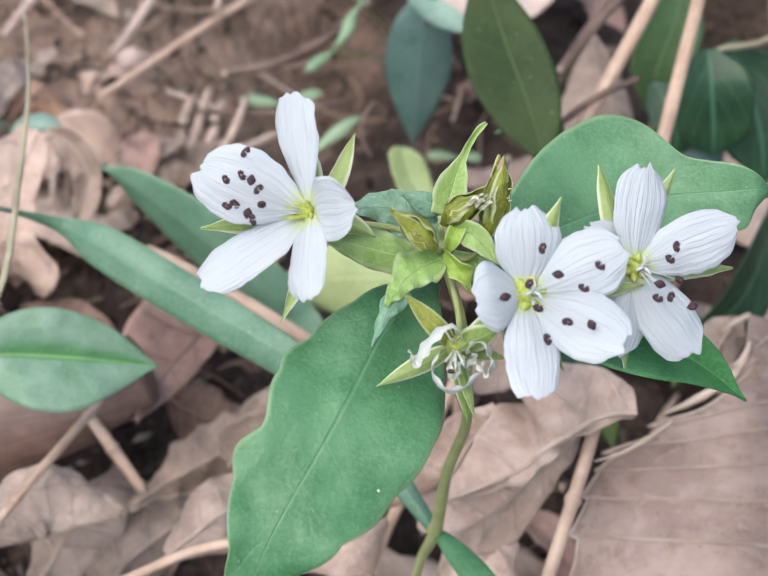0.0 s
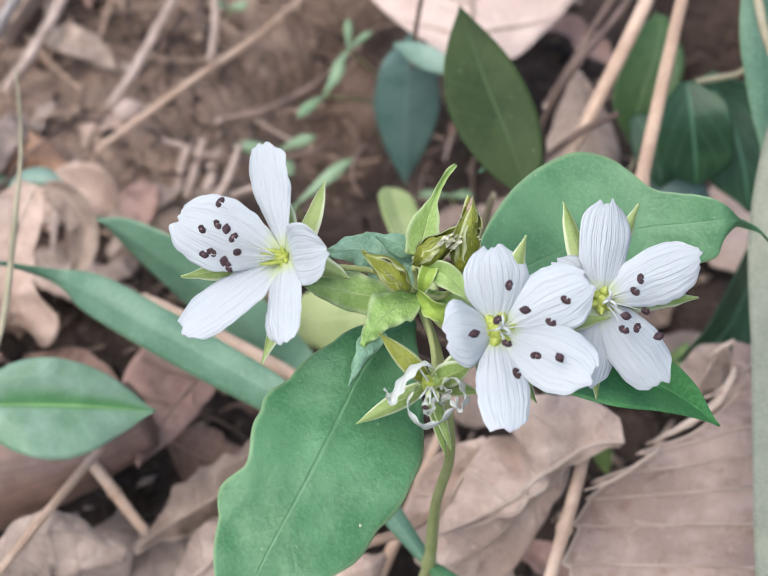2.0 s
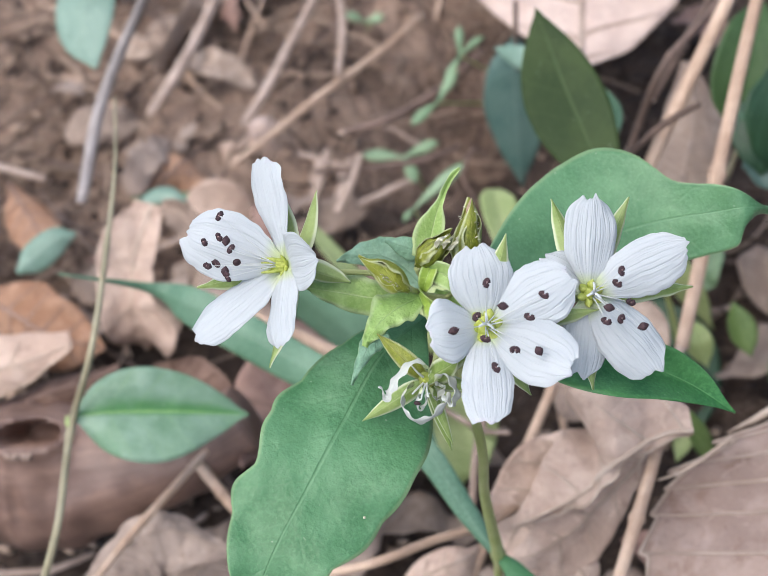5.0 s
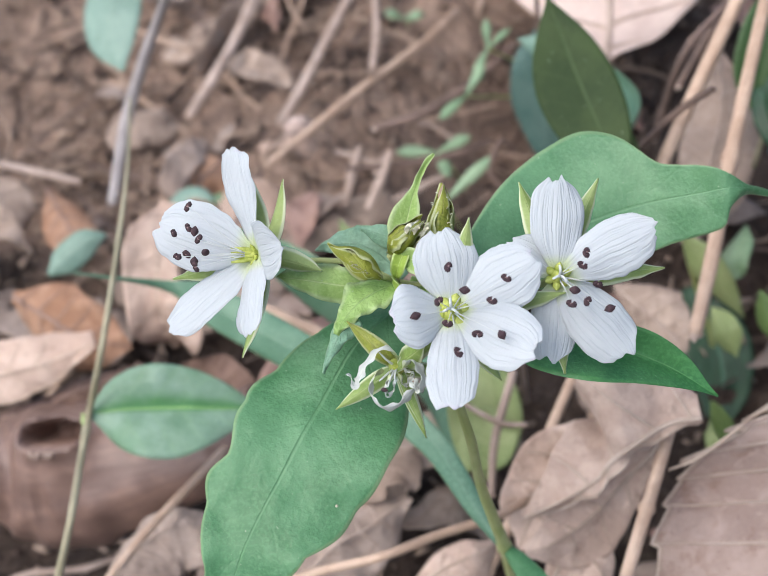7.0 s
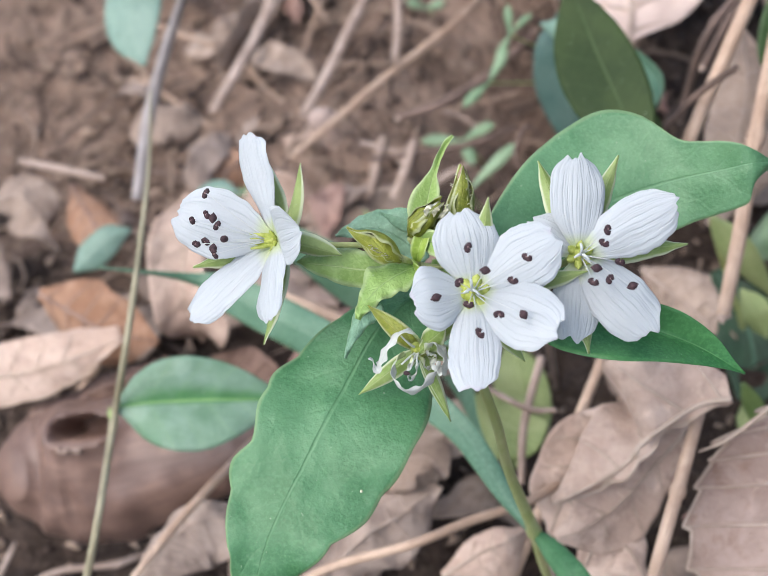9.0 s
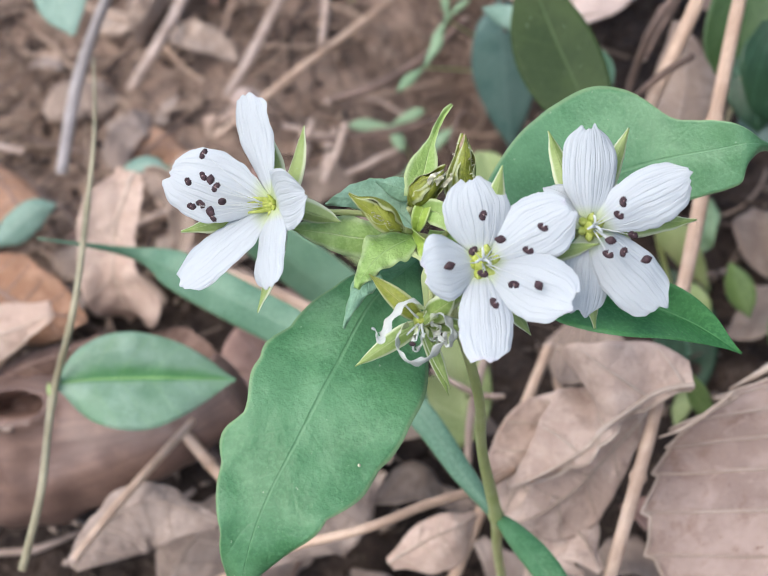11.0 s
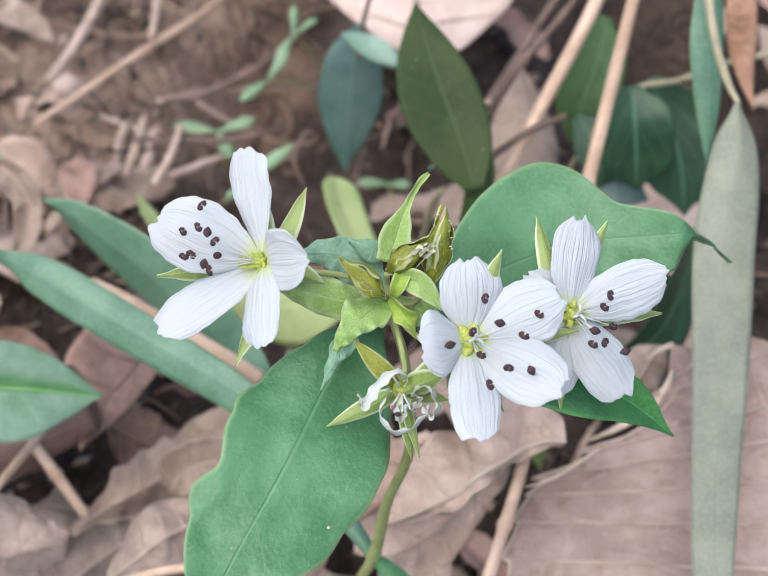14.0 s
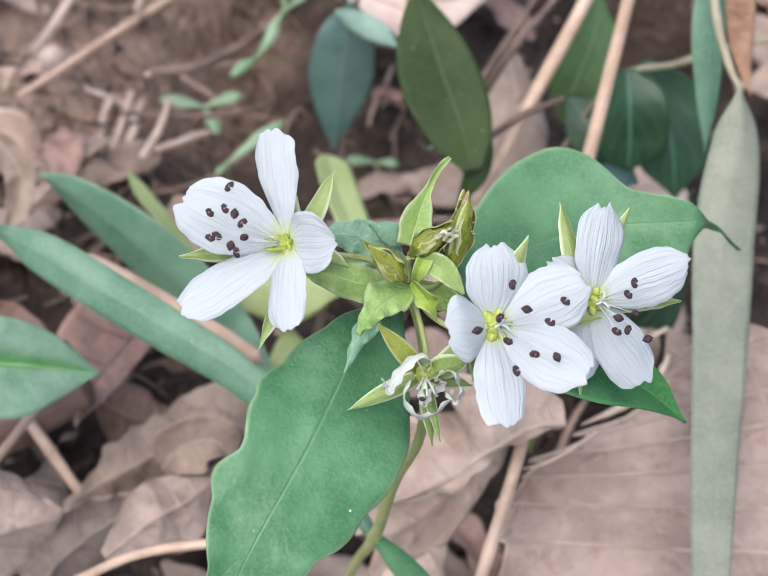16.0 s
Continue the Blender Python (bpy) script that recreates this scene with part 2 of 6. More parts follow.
IVY_LIGHT = leaf_paint("ivy_yellow_green", (0.05, 0.1, 0.03), (0.08, 0.14, 0.05), (0.14, 0.2, 0.09), veins=5, slant=0.9, rib_width=0.04, vein_show=0.3, rough=0.4)
TEAL = leaf_paint("teal_leaf", (0.06, 0.118, 0.1), (0.105, 0.17, 0.145), (0.15, 0.23, 0.2), veins=6, rib_width=0.03, vein_show=0.3, rough=0.35)
PALE_TEAL = leaf_paint("pale_teal_leaf", (0.15, 0.245, 0.19), (0.23, 0.33, 0.265), (0.27, 0.38, 0.3), veins=6, rib_width=0.02, vein_show=0.08, rough=0.4)
FRESH = leaf_paint("fresh_leaf_green", (0.045, 0.175, 0.05), (0.105, 0.285, 0.095), (0.15, 0.34, 0.12), veins=7, rib_width=0.03, vein_show=0.12, rough=0.4)
HERB = leaf_paint("herb_green", (0.1, 0.165, 0.05), (0.17, 0.245, 0.085), (0.2, 0.28, 0.11), veins=5, vein_show=0.15, rough=0.45)
TINY = leaf_paint("seedling_green", (0.14, 0.23, 0.12), (0.26, 0.36, 0.22), (0.31, 0.41, 0.27), veins=5, vein_show=0.1, rough=0.45)
YELLOW = leaf_paint("yellowing_leaf", (0.26, 0.33, 0.125), (0.36, 0.42, 0.19), (0.42, 0.48, 0.23), veins=5, vein_show=0.1, rough=0.5)
BRACT = leaf_paint("bract_green", (0.27, 0.41, 0.11), (0.42, 0.55, 0.21), (0.5, 0.61, 0.28), veins=4, rib_width=0.04, vein_show=0.14, rough=0.45, thin=0.3, patch=0.3, margin=0.35, quilt=0.7)
BRACT_YOUNG = leaf_paint("bract_yellow_green", (0.31, 0.45, 0.07), (0.47, 0.6, 0.14), (0.52, 0.64, 0.2), veins=4, rib_width=0.03, vein_show=0.1, rough=0.45, thin=0.3, patch=0.3, margin=0.3)
BRACT_TEAL = leaf_paint("bract_teal", (0.17, 0.31, 0.2), (0.26, 0.42, 0.29), (0.2, 0.34, 0.22), veins=6, rib_width=0.03, vein_show=0.25, rough=0.4, thin=0.2, patch=0.35, edge=0.5, quilt=0.7)
BRACT_LOW = leaf_paint("bract_pale_green", (0.25, 0.41, 0.1), (0.39, 0.55, 0.19), (0.42, 0.58, 0.24), veins=5, rib_width=0.03, vein_show=0.15, rough=0.42, thin=0.3, patch=0.3, margin=0.3, quilt=0.7)
SEPAL = leaf_paint("sepal_green", (0.2, 0.29, 0.07), (0.33, 0.41, 0.15), (0.36, 0.43, 0.18), veins=3, rib_width=0.05, vein_show=0.05, rough=0.5, thin=0.25, patch=0.3, margin=0.85)
BUD = leaf_paint("bud_olive", (0.13, 0.155, 0.014), (0.27, 0.295, 0.04), (0.36, 0.36, 0.1), veins=3, rib_width=0.03, vein_show=0.15, rough=0.4, thin=0.15, patch=0.35, margin=0.4, quilt=0.8)
BLADE = leaf_paint("grass_blade_grey_green", (0.185, 0.2, 0.148), (0.25, 0.263, 0.195), (0.235, 0.25, 0.185), veins=2, rib_width=0.02, vein_show=0.05, rough=0.5)
PETAL = petal_paint("petal_white", (0.6, 0.632, 0.648))
WILT = petal_paint("wilted_petal", (0.68, 0.7, 0.66))
DRY = plain_paint("dried_petal", (0.34, 0.32, 0.2), (0.66, 0.65, 0.52), 1400.0, 0.7)
TIP = plain_paint("dry_brown_tip", (0.12, 0.075, 0.05), (0.32, 0.24, 0.16), 1500.0, 0.8)
ANTHER_CLEFT = plain_paint("anther_cleft_mauve", (0.16, 0.09, 0.09), (0.34, 0.24, 0.22), 2500.0, 0.7)
ANTHER = plain_paint("anther_dark_purple", (0.022, 0.01, 0.013), (0.055, 0.026, 0.03), 2500.0, 0.7)
FILAMENT = plain_paint("filament_white", (0.62, 0.65, 0.62), (0.68, 0.7, 0.7), rough=0.5, thin=0.3)
OVARY = plain_paint("ovary_yellow_green", (0.3, 0.36, 0.05), (0.53, 0.57, 0.15), 1500.0, 0.4, 0.2)
STEM = stalk_paint("stem_green", (0.38, 0.43, 0.15), (0.52, 0.56, 0.26), 0.4, thin=0.1)
DEAD = dead_paint("dead_leaf_tan", (0.11, 0.076, 0.06), (0.298, 0.221, 0.175), (0.478, 0.374, 0.303), veins=9)
DEAD_TAN = dead_paint("dead_leaf_light_tan", (0.24, 0.162, 0.128), (0.485, 0.35, 0.278), (0.655, 0.51, 0.42), veins=9)
DEAD_RED = dead_paint("dead_leaf_red_brown", (0.11, 0.062, 0.05), (0.3, 0.18, 0.145), (0.48, 0.32, 0.26), veins=8, rough=0.6)
DEAD_PALE = dead_paint("dead_leaf_pale", (0.42, 0.3, 0.25), (0.56, 0.43, 0.37), (0.66, 0.53, 0.46), veins=10, vein_dark=0.12)
DEAD_ORANGE = dead_paint("dead_leaf_orange", (0.1, 0.05, 0.03), (0.29, 0.155, 0.092), (0.47, 0.29, 0.195), veins=8)
# dark brown leaf tone; shade among the litter is put into the colour
DEAD_DARK_SHADE = dead_paint("dead_leaf_dark_shade", (0.05, 0.03, 0.024), (0.14, 0.086, 0.066), (0.25, 0.165, 0.13), veins=8)
# tan leaf paint darkened so its colour dims the leaf, and tinted pinker
DEAD_ROSY_DIM = dead_paint("dead_leaf_rosy_dimmed", (0.16, 0.085, 0.055), (0.285, 0.203, 0.168), (0.4, 0.3, 0.255), veins=9)
DEAD_GREY = dead_paint("dead_leaf_grey", (0.11, 0.08, 0.066), (0.265, 0.2, 0.165), (0.42, 0.33, 0.275), veins=8)
STRAW = stalk_paint("dry_stalk_tan", (0.42, 0.285, 0.2), (0.61, 0.45, 0.335), 0.45)
TWIG = stalk_paint("twig_brown", (0.1, 0.065, 0.05), (0.21, 0.14, 0.11), 0.7)
TWIG_GREY = stalk_paint("twig_grey", (0.34, 0.25, 0.2), (0.55, 0.43, 0.36), 0.7)
LOG = stalk_paint("fallen_branch_bark", (0.15, 0.092, 0.072), (0.24, 0.152, 0.118), 0.45)
SHOOT = stalk_paint("shoot_olive", (0.27, 0.24, 0.15), (0.4, 0.36, 0.24), 0.5)
TWIG_PALE = stalk_paint("twig_lilac_grey", (0.3, 0.265, 0.255), (0.43, 0.385, 0.37), 0.6)
VEIN = stalk_paint("dead_leaf_vein", (0.36, 0.27, 0.215), (0.5, 0.395, 0.325), 0.7)
RIM = stalk_paint("dead_leaf_rim", (0.44, 0.335, 0.26), (0.62, 0.5, 0.405), 0.7)
VEIN_DARK = stalk_paint("dead_leaf_vein_dark", (0.22, 0.14, 0.11), (0.36, 0.25, 0.2), 0.7)
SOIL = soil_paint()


# ---- builders ----
def spline(pts, u):
    """A smooth curve through the points."""
    n = len(pts) - 1
    s = min(max(u, 0.0), 1.0) * n
    i = min(int(s), n - 1)
    f = s - i
    p1, p2 = pts[i], pts[i + 1]
    p0 = pts[i - 1] if i > 0 else p1 * 2 - p2
    p3 = pts[i + 2] if i + 2 <= n else p2 * 2 - p1
    return 0.5 * (p1 * 2 + (p2 - p0) * f + (p0 * 2 - p1 * 5 + p2 * 4 - p3) * f * f + (p1 * 3 - p0 - p2 * 3 + p3) * f ** 3)


def level(vals, u):
    """A smooth value through evenly spaced samples."""
    if not isinstance(vals, (list, tuple)):
        return vals
    n = len(vals) - 1
    s = min(max(u, 0.0), 1.0) * n
    i = min(int(s), n - 1)
    p = [vals[max(0, min(n, i + d))] for d in (-1, 0, 1, 2)]
    f = s - i
    return 0.5 * (2 * p[1] + (p[2] - p[0]) * f + (2 * p[0] - 5 * p[1] + 4 * p[2] - p[3]) * f * f + (3 * p[1] - p[0] - 3 * p[2] + p[3]) * f ** 3)


def to_mesh(name, verts, faces, uvs, material):
    me = bpy.data.meshes.new(name)
    me.from_pydata([tuple(v) for v in verts], [], faces)
    layer = me.uv_layers.new(name="grid")
    loops = np.zeros(len(me.loops), dtype=np.int32)
    me.loops.foreach_get("vertex_index", loops)
    layer.data.foreach_set("uv", np.asarray(uvs, dtype=np.float32)[loops].ravel())
    me.polygons.foreach_set("use_smooth", [True] * len(me.polygons))
    me.materials.append(material)
    me.validate()
    me.update()
    return me


def sheet(pts, side, left, right=None, fold=0.0, cup=0.0, wave=(0.0, 3.0, 0.0), teeth=(0, 0.0), rag=(0.0, 90.0, 0.0), round_tip=0.0, notch=0.0, jag=0.0, rough=0.0, hooks=()):
    """The surface of a leaf, bract or petal about a midrib through pts: a function of u (base to tip) and v (-1 to 1 across) that gives a place
    and the normal. left, right: half-widths in mm at even steps. fold: the rise of both halves; cup: of the edges; wave: ripple (mm, count,
    phase); teeth: (count, depth); rag: a torn edge (mm, scale, seed); round_tip, notch: the form of a blunt tip; jag: a torn tip; rough: crumpling in mm;
    hooks: single teeth on the left edge as (u of the tip, depth in mm, u over which it fades)."""
    right = right if right is not None else left
    sides = side if isinstance(side, list) else [side]

    def at(u, v):
        uu = u * (1 - (round_tip * abs(v) ** 2.5 + notch * math.exp(-((v - 0.1) / 0.22) ** 2)) * u ** 3)
        if jag:
            uu *= 1 - jag * (0.5 + noise.noise(Vector((v * 2.1, rag[2] * 3.7, 1.3)))) * u ** 6
        p, t = spline(pts, uu), (spline(pts, min(1, uu + 0.01)) - spline(pts, max(0, uu - 0.01))).normalized()
        s0 = sides[0].lerp(sides[-1], uu) if len(sides) < 3 else spline(sides, uu)
        s = (s0 - t * s0.dot(t)).normalized()
        nrm = s.cross(t)
        w = level(left if v < 0 else right, u) * 0.001
        av = abs(v)
        if teeth[0]:
            saw = (u * teeth[0] + av * 0.2) % 1.0 if teeth[0] > 0 else 1 - (av * 0.2 - u * teeth[0]) % 1.0
            w *= 1 + teeth[1] * (saw ** 2 - 0.3) * av ** 4
        if v < 0:
            for tip_u, depth, run in hooks:
                f = (u - tip_u) / run
                w += depth * 0.001 * av ** 5 * ((1 - f) ** 2.2 if 0 <= f < 1 else max(0.0, 1 + 14 * f) if f < 0 else 0.0)
        w = max(w, 0.00004)
        edge = rag[0] * 0.001 * noise.noise(Vector((p.x * rag[1], p.y * rag[1] + (3 if v < 0 else -3), rag[2]))) * av ** 3
        rise = level(fold, u) * av * w + level(cup, u) * v * v * w
        rise += wave[0] * 0.001 * math.sin(wave[1] * 6.283 * u + wave[2] + (1.7 if v > 0 else 0)) * av ** 2
        q = p + s * (v * w + math.copysign(edge, v) if av > 0.01 else 0.0)
        if rough:
            rise += rough * 0.001 * (noise.noise(Vector((q.x * 140, q.y * 140 + rag[2], q.z * 140))) + 0.4 * noise.noise(Vector((q.x * 420, q.y * 420, q.z * 420 + rag[2]))))
        return q + nrm * rise, nrm

    return at


def blade(name, material, pts, side, left, right=None, nu=30, nv=12, thick=0.22, **form):
    """A sheet with thickness (mm); see sheet() for its form."""
    at = sheet(pts, side, left, right, **form)
    top, low, uvs = [], [], []
    for i in range(nu + 1):
        u = i / nu
        for j in range(nv + 1):
            v = -1 + 2 * j / nv
            q, nrm = at(u, v)
            top.append(q)
            low.append(q - nrm * thick * 0.001 * (1 - 0.75 * abs(v) ** 4) * (1 if u < 0.97 else 0.5))
            uvs.append((u, v * 0.5 + 0.5))
    n, row = len(top), nv + 1
    faces = []
    for i in range(nu):
        for j in range(nv):
            a = i * row + j
            faces.append((a, a + 1, a + row + 1, a + row))
            faces.append((n + a, n + a + row, n + a + row + 1, n + a + 1))
    for i in range(nu):
        a, b = i * row, i * row + nv
        faces.append((a, a + row, n + a + row, n + a))
        faces.append((b, n + b, n + b + row, b + row))
    for j in range(nv):
        a, b = j, nu * row + j
        faces.append((a, n + a, n + a + 1, a + 1))
        faces.append((b, b + 1, n + b + 1, n + b))
    return to_mesh(name, top + low, faces, uvs + uvs, material)


def tube(name, material, pts, radii, n=24, sides=9, knots=(), bumpy=0.0):
    """A round stalk through pts with radii in mm at even steps; knots: places along it that swell."""
    verts, faces, uvs = [], [], []
    x = Vector((0.3, 0.5, 0.8))
    for i in range(n + 1):
        u = i / n
        p, t = spline(pts, u), (spline(pts, min(1, u + 0.01)) - spline(pts, max(0, u - 0.01))).normalized()
        x = (x - t * x.dot(t)).normalized()
        y = t.cross(x)
        r = level(radii, u) * 0.001 * (1 + sum(0.35 * math.exp(-((u - c) / 0.012) ** 2) for c in knots))
        for j in range(sides):
            a = 6.28319 * j / sides
            rr = r * (1 + bumpy * noise.noise(Vector((u * 14, math.cos(a) * 1.4, math.sin(a) * 1.4))))
            verts.append(p + (x * math.cos(a) + y * math.sin(a)) * rr)
            uvs.append((u, j / sides))
    for i in range(n):
        for j in range(sides):
            a, b = i * sides + j, i * sides + (j + 1) % sides
            faces.append((a, b, b + sides, a + sides))
    faces.append(tuple(range(sides - 1, -1, -1)))
    faces.append(tuple(n * sides + j for j in range(sides)))
    return to_mesh(name, verts, faces, uvs, material)


def egg(name, material, base, tip, width, ridges=0, nu=14, nv=14, power=0.75):
    """An egg-shaped body from base to tip, with shallow ridges."""
    ax = tip - base
    z = ax.normalized()
    x = (Vector((1, 0.2, 0.1)) - z * z.dot(Vector((1, 0.2, 0.1)))).normalized()
    y = z.cross(x)
    verts, faces, uvs = [], [], []
    for i in range(nu + 1):
        u = i / nu
        r = width * 0.0005 * max(0.02, math.sin(math.pi * min(1, u ** power * 0.99 + 0.005)))
        for j in range(nv):
            a = 6.28319 * j / nv
            rr = r * (1 + 0.1 * math.cos(ridges * a)) if ridges else r
            verts.append(base + ax * u + (x * math.cos(a) + y * math.sin(a)) * rr)
            uvs.append((u, j / nv))
    for i in range(nu):
        for j in range(nv):
            a, b = i * nv + j, i * nv + (j + 1) % nv
            faces.append((a, b, b + nv, a + nv))
    faces.append(tuple(range(nv - 1, -1, -1)))
    faces.append(tuple(nu * nv + j for j in range(nv)))
    return to_mesh(name, verts, faces, uvs, material)


def part(name, mesh, parent, label=""):
    ob = new(name, mesh)
    ob.parent = parent
    ob.matrix_parent_inverse = parent.matrix_world.inverted()
    return tagged(ob, label)


def group_at(name, place, label, category, group=""):
    ob = new(name)
    ob.empty_display_size = 0.005
    ob.location = place
    bpy.context.view_layer.update()
    return tagged(ob, label, category, group)


def alone(name, mesh, label, category, group=""):
    return tagged(new(name, mesh), label, category, group)


# ---- ground ----
def ground_height(x, y):
    near = math.exp(-(x * x + y * y) / 0.6)
    h = -0.012 - 0.02 * math.exp(-(((x - 0.01) / 0.11) ** 2 + ((y - 0.0) / 0.06) ** 2)) - 0.022 * math.exp(-(((x + 0.01) / 0.018) ** 2 + ((y - 0.152) / 0.034) ** 2)) - 0.05 * math.exp(-(((x - 0.074) / 0.019) ** 2 + ((y - 0.166) / 0.02) ** 2)) + 0.004 * noise.noise(Vector((x * 22, y * 22, 0.3))) * near + 0.0022 * noise.noise(Vector((x * 75, y * 75, 4.0))) * near
    # clods of dry soil
    clod = 0.0034 * abs(noise.noise(Vector((x * 120, y * 120, 2.0)))) + 0.0026 * abs(noise.noise(Vector((x * 260, y * 260, 6.0))))
    return h + (0.0012 * noise.noise(Vector((x * 210, y * 210, 9.0))) + clod) * near


def build_ground():
    fine = [-0.2 + 0.4 * i / 230 for i in range(231)]
    outer = [0.2 * 1.16 ** (i + 1) for i in range(40)]
    axis = [-v for v in reversed(outer)] + fine + outer
    n = len(axis) - 1
    verts = [Vector((x, y + 0.1, ground_height(x, y + 0.1))) for y in axis for x in axis]
    faces = [(r * (n + 1) + c, r * (n + 1) + c + 1, (r + 1) * (n + 1) + c + 1, (r + 1) * (n + 1) + c) for r in range(n) for c in range(n)]
    uvs = [(v.x, v.y) for v in verts]
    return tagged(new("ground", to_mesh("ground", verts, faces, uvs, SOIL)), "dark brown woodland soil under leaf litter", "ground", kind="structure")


build_ground()
X, Y, Z = Vector((1, 0, 0)), Vector((0, 1, 0)), Vector((0, 0, 1))
FACE = Vector((0.0, -0.685, 0.729))     # from the plant towards the viewer
ACROSS = Vector((1, 0, 0))
UPWARD = Vector((0, 0.729, 0.685))

# ---- flowering plant ----
plant = group_at("flowering_plant", mm(6.3, 19.5, 2.9), "small woodland plant with white starry flowers and green leaves", "plant")
junction = mm(3.8, 6.9, 84.3)
node = mm(6.7, 10.9, 27.5)
part("stem", tube("stem", STEM, [mm(4.9, 17.6, 1.1), mm(5.5, 14.5, 15.0), node, mm(7.0, 6.9, 46.3), mm(8.2, 3.7, 61.3), mm(6.7, 4.6, 75.3), junction], [0.64, 0.68, 0.84, 0.68, 0.62, 0.56, 0.48], 60, knots=(0.335,)), plant, "pale green fleshy stem")

part("leaf", blade("leaf", LEAF, [mm(3.4, 7.1, 80.1), mm(-1.3, 0.8, 80.1), mm(-4.9, -7.3, 78.6), mm(-8.4, -14.7, 76.4), mm(-12.2, -21.4, 72.6), mm(-15.1, -26.0, 65.8)], Vector((0.84, 0.1, 0.02)) - UPWARD * 0.5,
      [0.8, 2.6, 4.4, 6.4, 7.4, 6.1, 6.7, 4.6, 2.4, 0.1], [0.8, 4.6, 7.7, 9.1, 9.6, 9.0, 7.4, 5.6, 2.8, 0.1], 70, 26, 0.35, fold=[0.25, 0.1, 0.06, 0.05], cup=-0.08, wave=(0.7, 3.2, 0.5), rag=(1.9, 138.0, 1.0), rough=0.6), plant, "broad green leaf with a wavy margin")
part("leaf", blade("leaf", LEAF_LIT, [mm(7.2, 7.5, 80.4), mm(14.6, 15.5, 78.4), mm(22.0, 21.5, 76.8), mm(29.9, 24.4, 77.1), mm(36.2, 24.4, 78.3), mm(40.4, 24.4, 78.9), mm(44.7, 28.0, 74.2), mm(48, 28.4, 70.1)], Vector((0.28, 0.0, 0.0)) - UPWARD,
      [1.0, 3.0, 5.1, 7.2, 8.9, 10.0, 10.6, 8.6, 4.5, 3.5, 3.1, 2.5, 1.3, 0.45, 0.4, 0.35, 0.3, 0.2], [1.0, 2.6, 4.0, 5.0, 5.6, 5.8, 5.8, 5.6, 5.3, 5.0, 4.7, 4.1, 2.0, 0.5, 0.4, 0.35, 0.3, 0.2], 76, 24, 0.35, fold=[0.1, 0.05, 0.0, 0.1, 0.2, 0.3], cup=-0.12, wave=(0.7, 1.6, 2.0), rag=(0.3, 150.0, 3.0), rough=0.25), plant, "green leaf with a hooked tip")
part("leaf", blade("leaf", FRESH, [mm(13.5, 2.9, 81.4), mm(20.5, 2.8, 79.9), mm(26.8, 2.6, 77.2), mm(33.0, 2.3, 73.3), mm(37.7, 1.1, 69.6)], Vector((0.35, 0, 0)) - UPWARD,
      [0.5, 1.4, 2.0, 2.3, 1.6, 0.1], [1.4, 4.5, 5.2, 4.0, 2.1, 0.1], 40, 16, 0.35, fold=[0.7, 0.9, 0.9, 0.5], wave=(0.2, 2, 1), rough=0.15), plant, "green leaf folded along its midrib")
part("leaf", blade("leaf", LEAF_FAR, [node, mm(2.1, 16.9, 29.3), mm(-4.4, 26.6, 31.2), mm(-13.6, 34.1, 33.4), mm(-23.3, 40.1, 34.3), mm(-33.0, 46.0, 34.9), mm(-42.1, 51.1, 36.1), mm(-48.8, 54.8, 36.1), mm(-60.3, 50.1, 44.8)], [-UPWARD * 0.57 - X * 0.82, -UPWARD * 0.87 - X * 0.45 - FACE * 0.17],
      [0.9, 1.4, 1.8, 2.3, 2.7, 3.0, 2.9, 1.0, 0.15], [0.9, 1.5, 2.3, 3.2, 3.6, 3.5, 3.0, 1.0, 0.15], 60, 12, 0.3, fold=0.25, wave=(0.4, 2, 0.4), rough=0.2), plant, "long narrow blue-green leaf")
part("leaf", blade("leaf", LEAF_FAR, [node, mm(2.1, 18.5, 27.2), mm(-4.7, 35.3, 20.1), mm(-12.4, 55.0, 13.0), mm(-20.8, 59.7, 19.9), mm(-30.5, 64.4, 26.5), mm(-39.9, 70.0, 29.3), mm(-44.8, 72.2, 30.6)], [-UPWARD * 0.7 - X * 0.7, -UPWARD * 0.54 - X * 0.49 - FACE * 0.7],
      [0.4, 0.35, 0.8, 3.6, 4.5, 4.6, 2.9, 0.1], [0.4, 0.35, 0.8, 3.7, 4.7, 4.8, 3.1, 0.1], 50, 14, 0.3, fold=0.2, wave=(0.4, 2, 0.9), rough=0.2), plant, "long dark blue-green leaf")
part("leaf", blade("leaf", LEAF, [node, mm(9.0, 7.8, 28.1), mm(13.3, 1.8, 28.3), mm(18.2, -5.0, 25.0)], Vector((0.6, 0, 0)) + UPWARD * 0.6,
      [0.7, 1.1, 1.6, 1.9, 1.7, 0.1], nu=30, nv=10, thick=0.3, fold=0.25), plant, "narrow green leaf")

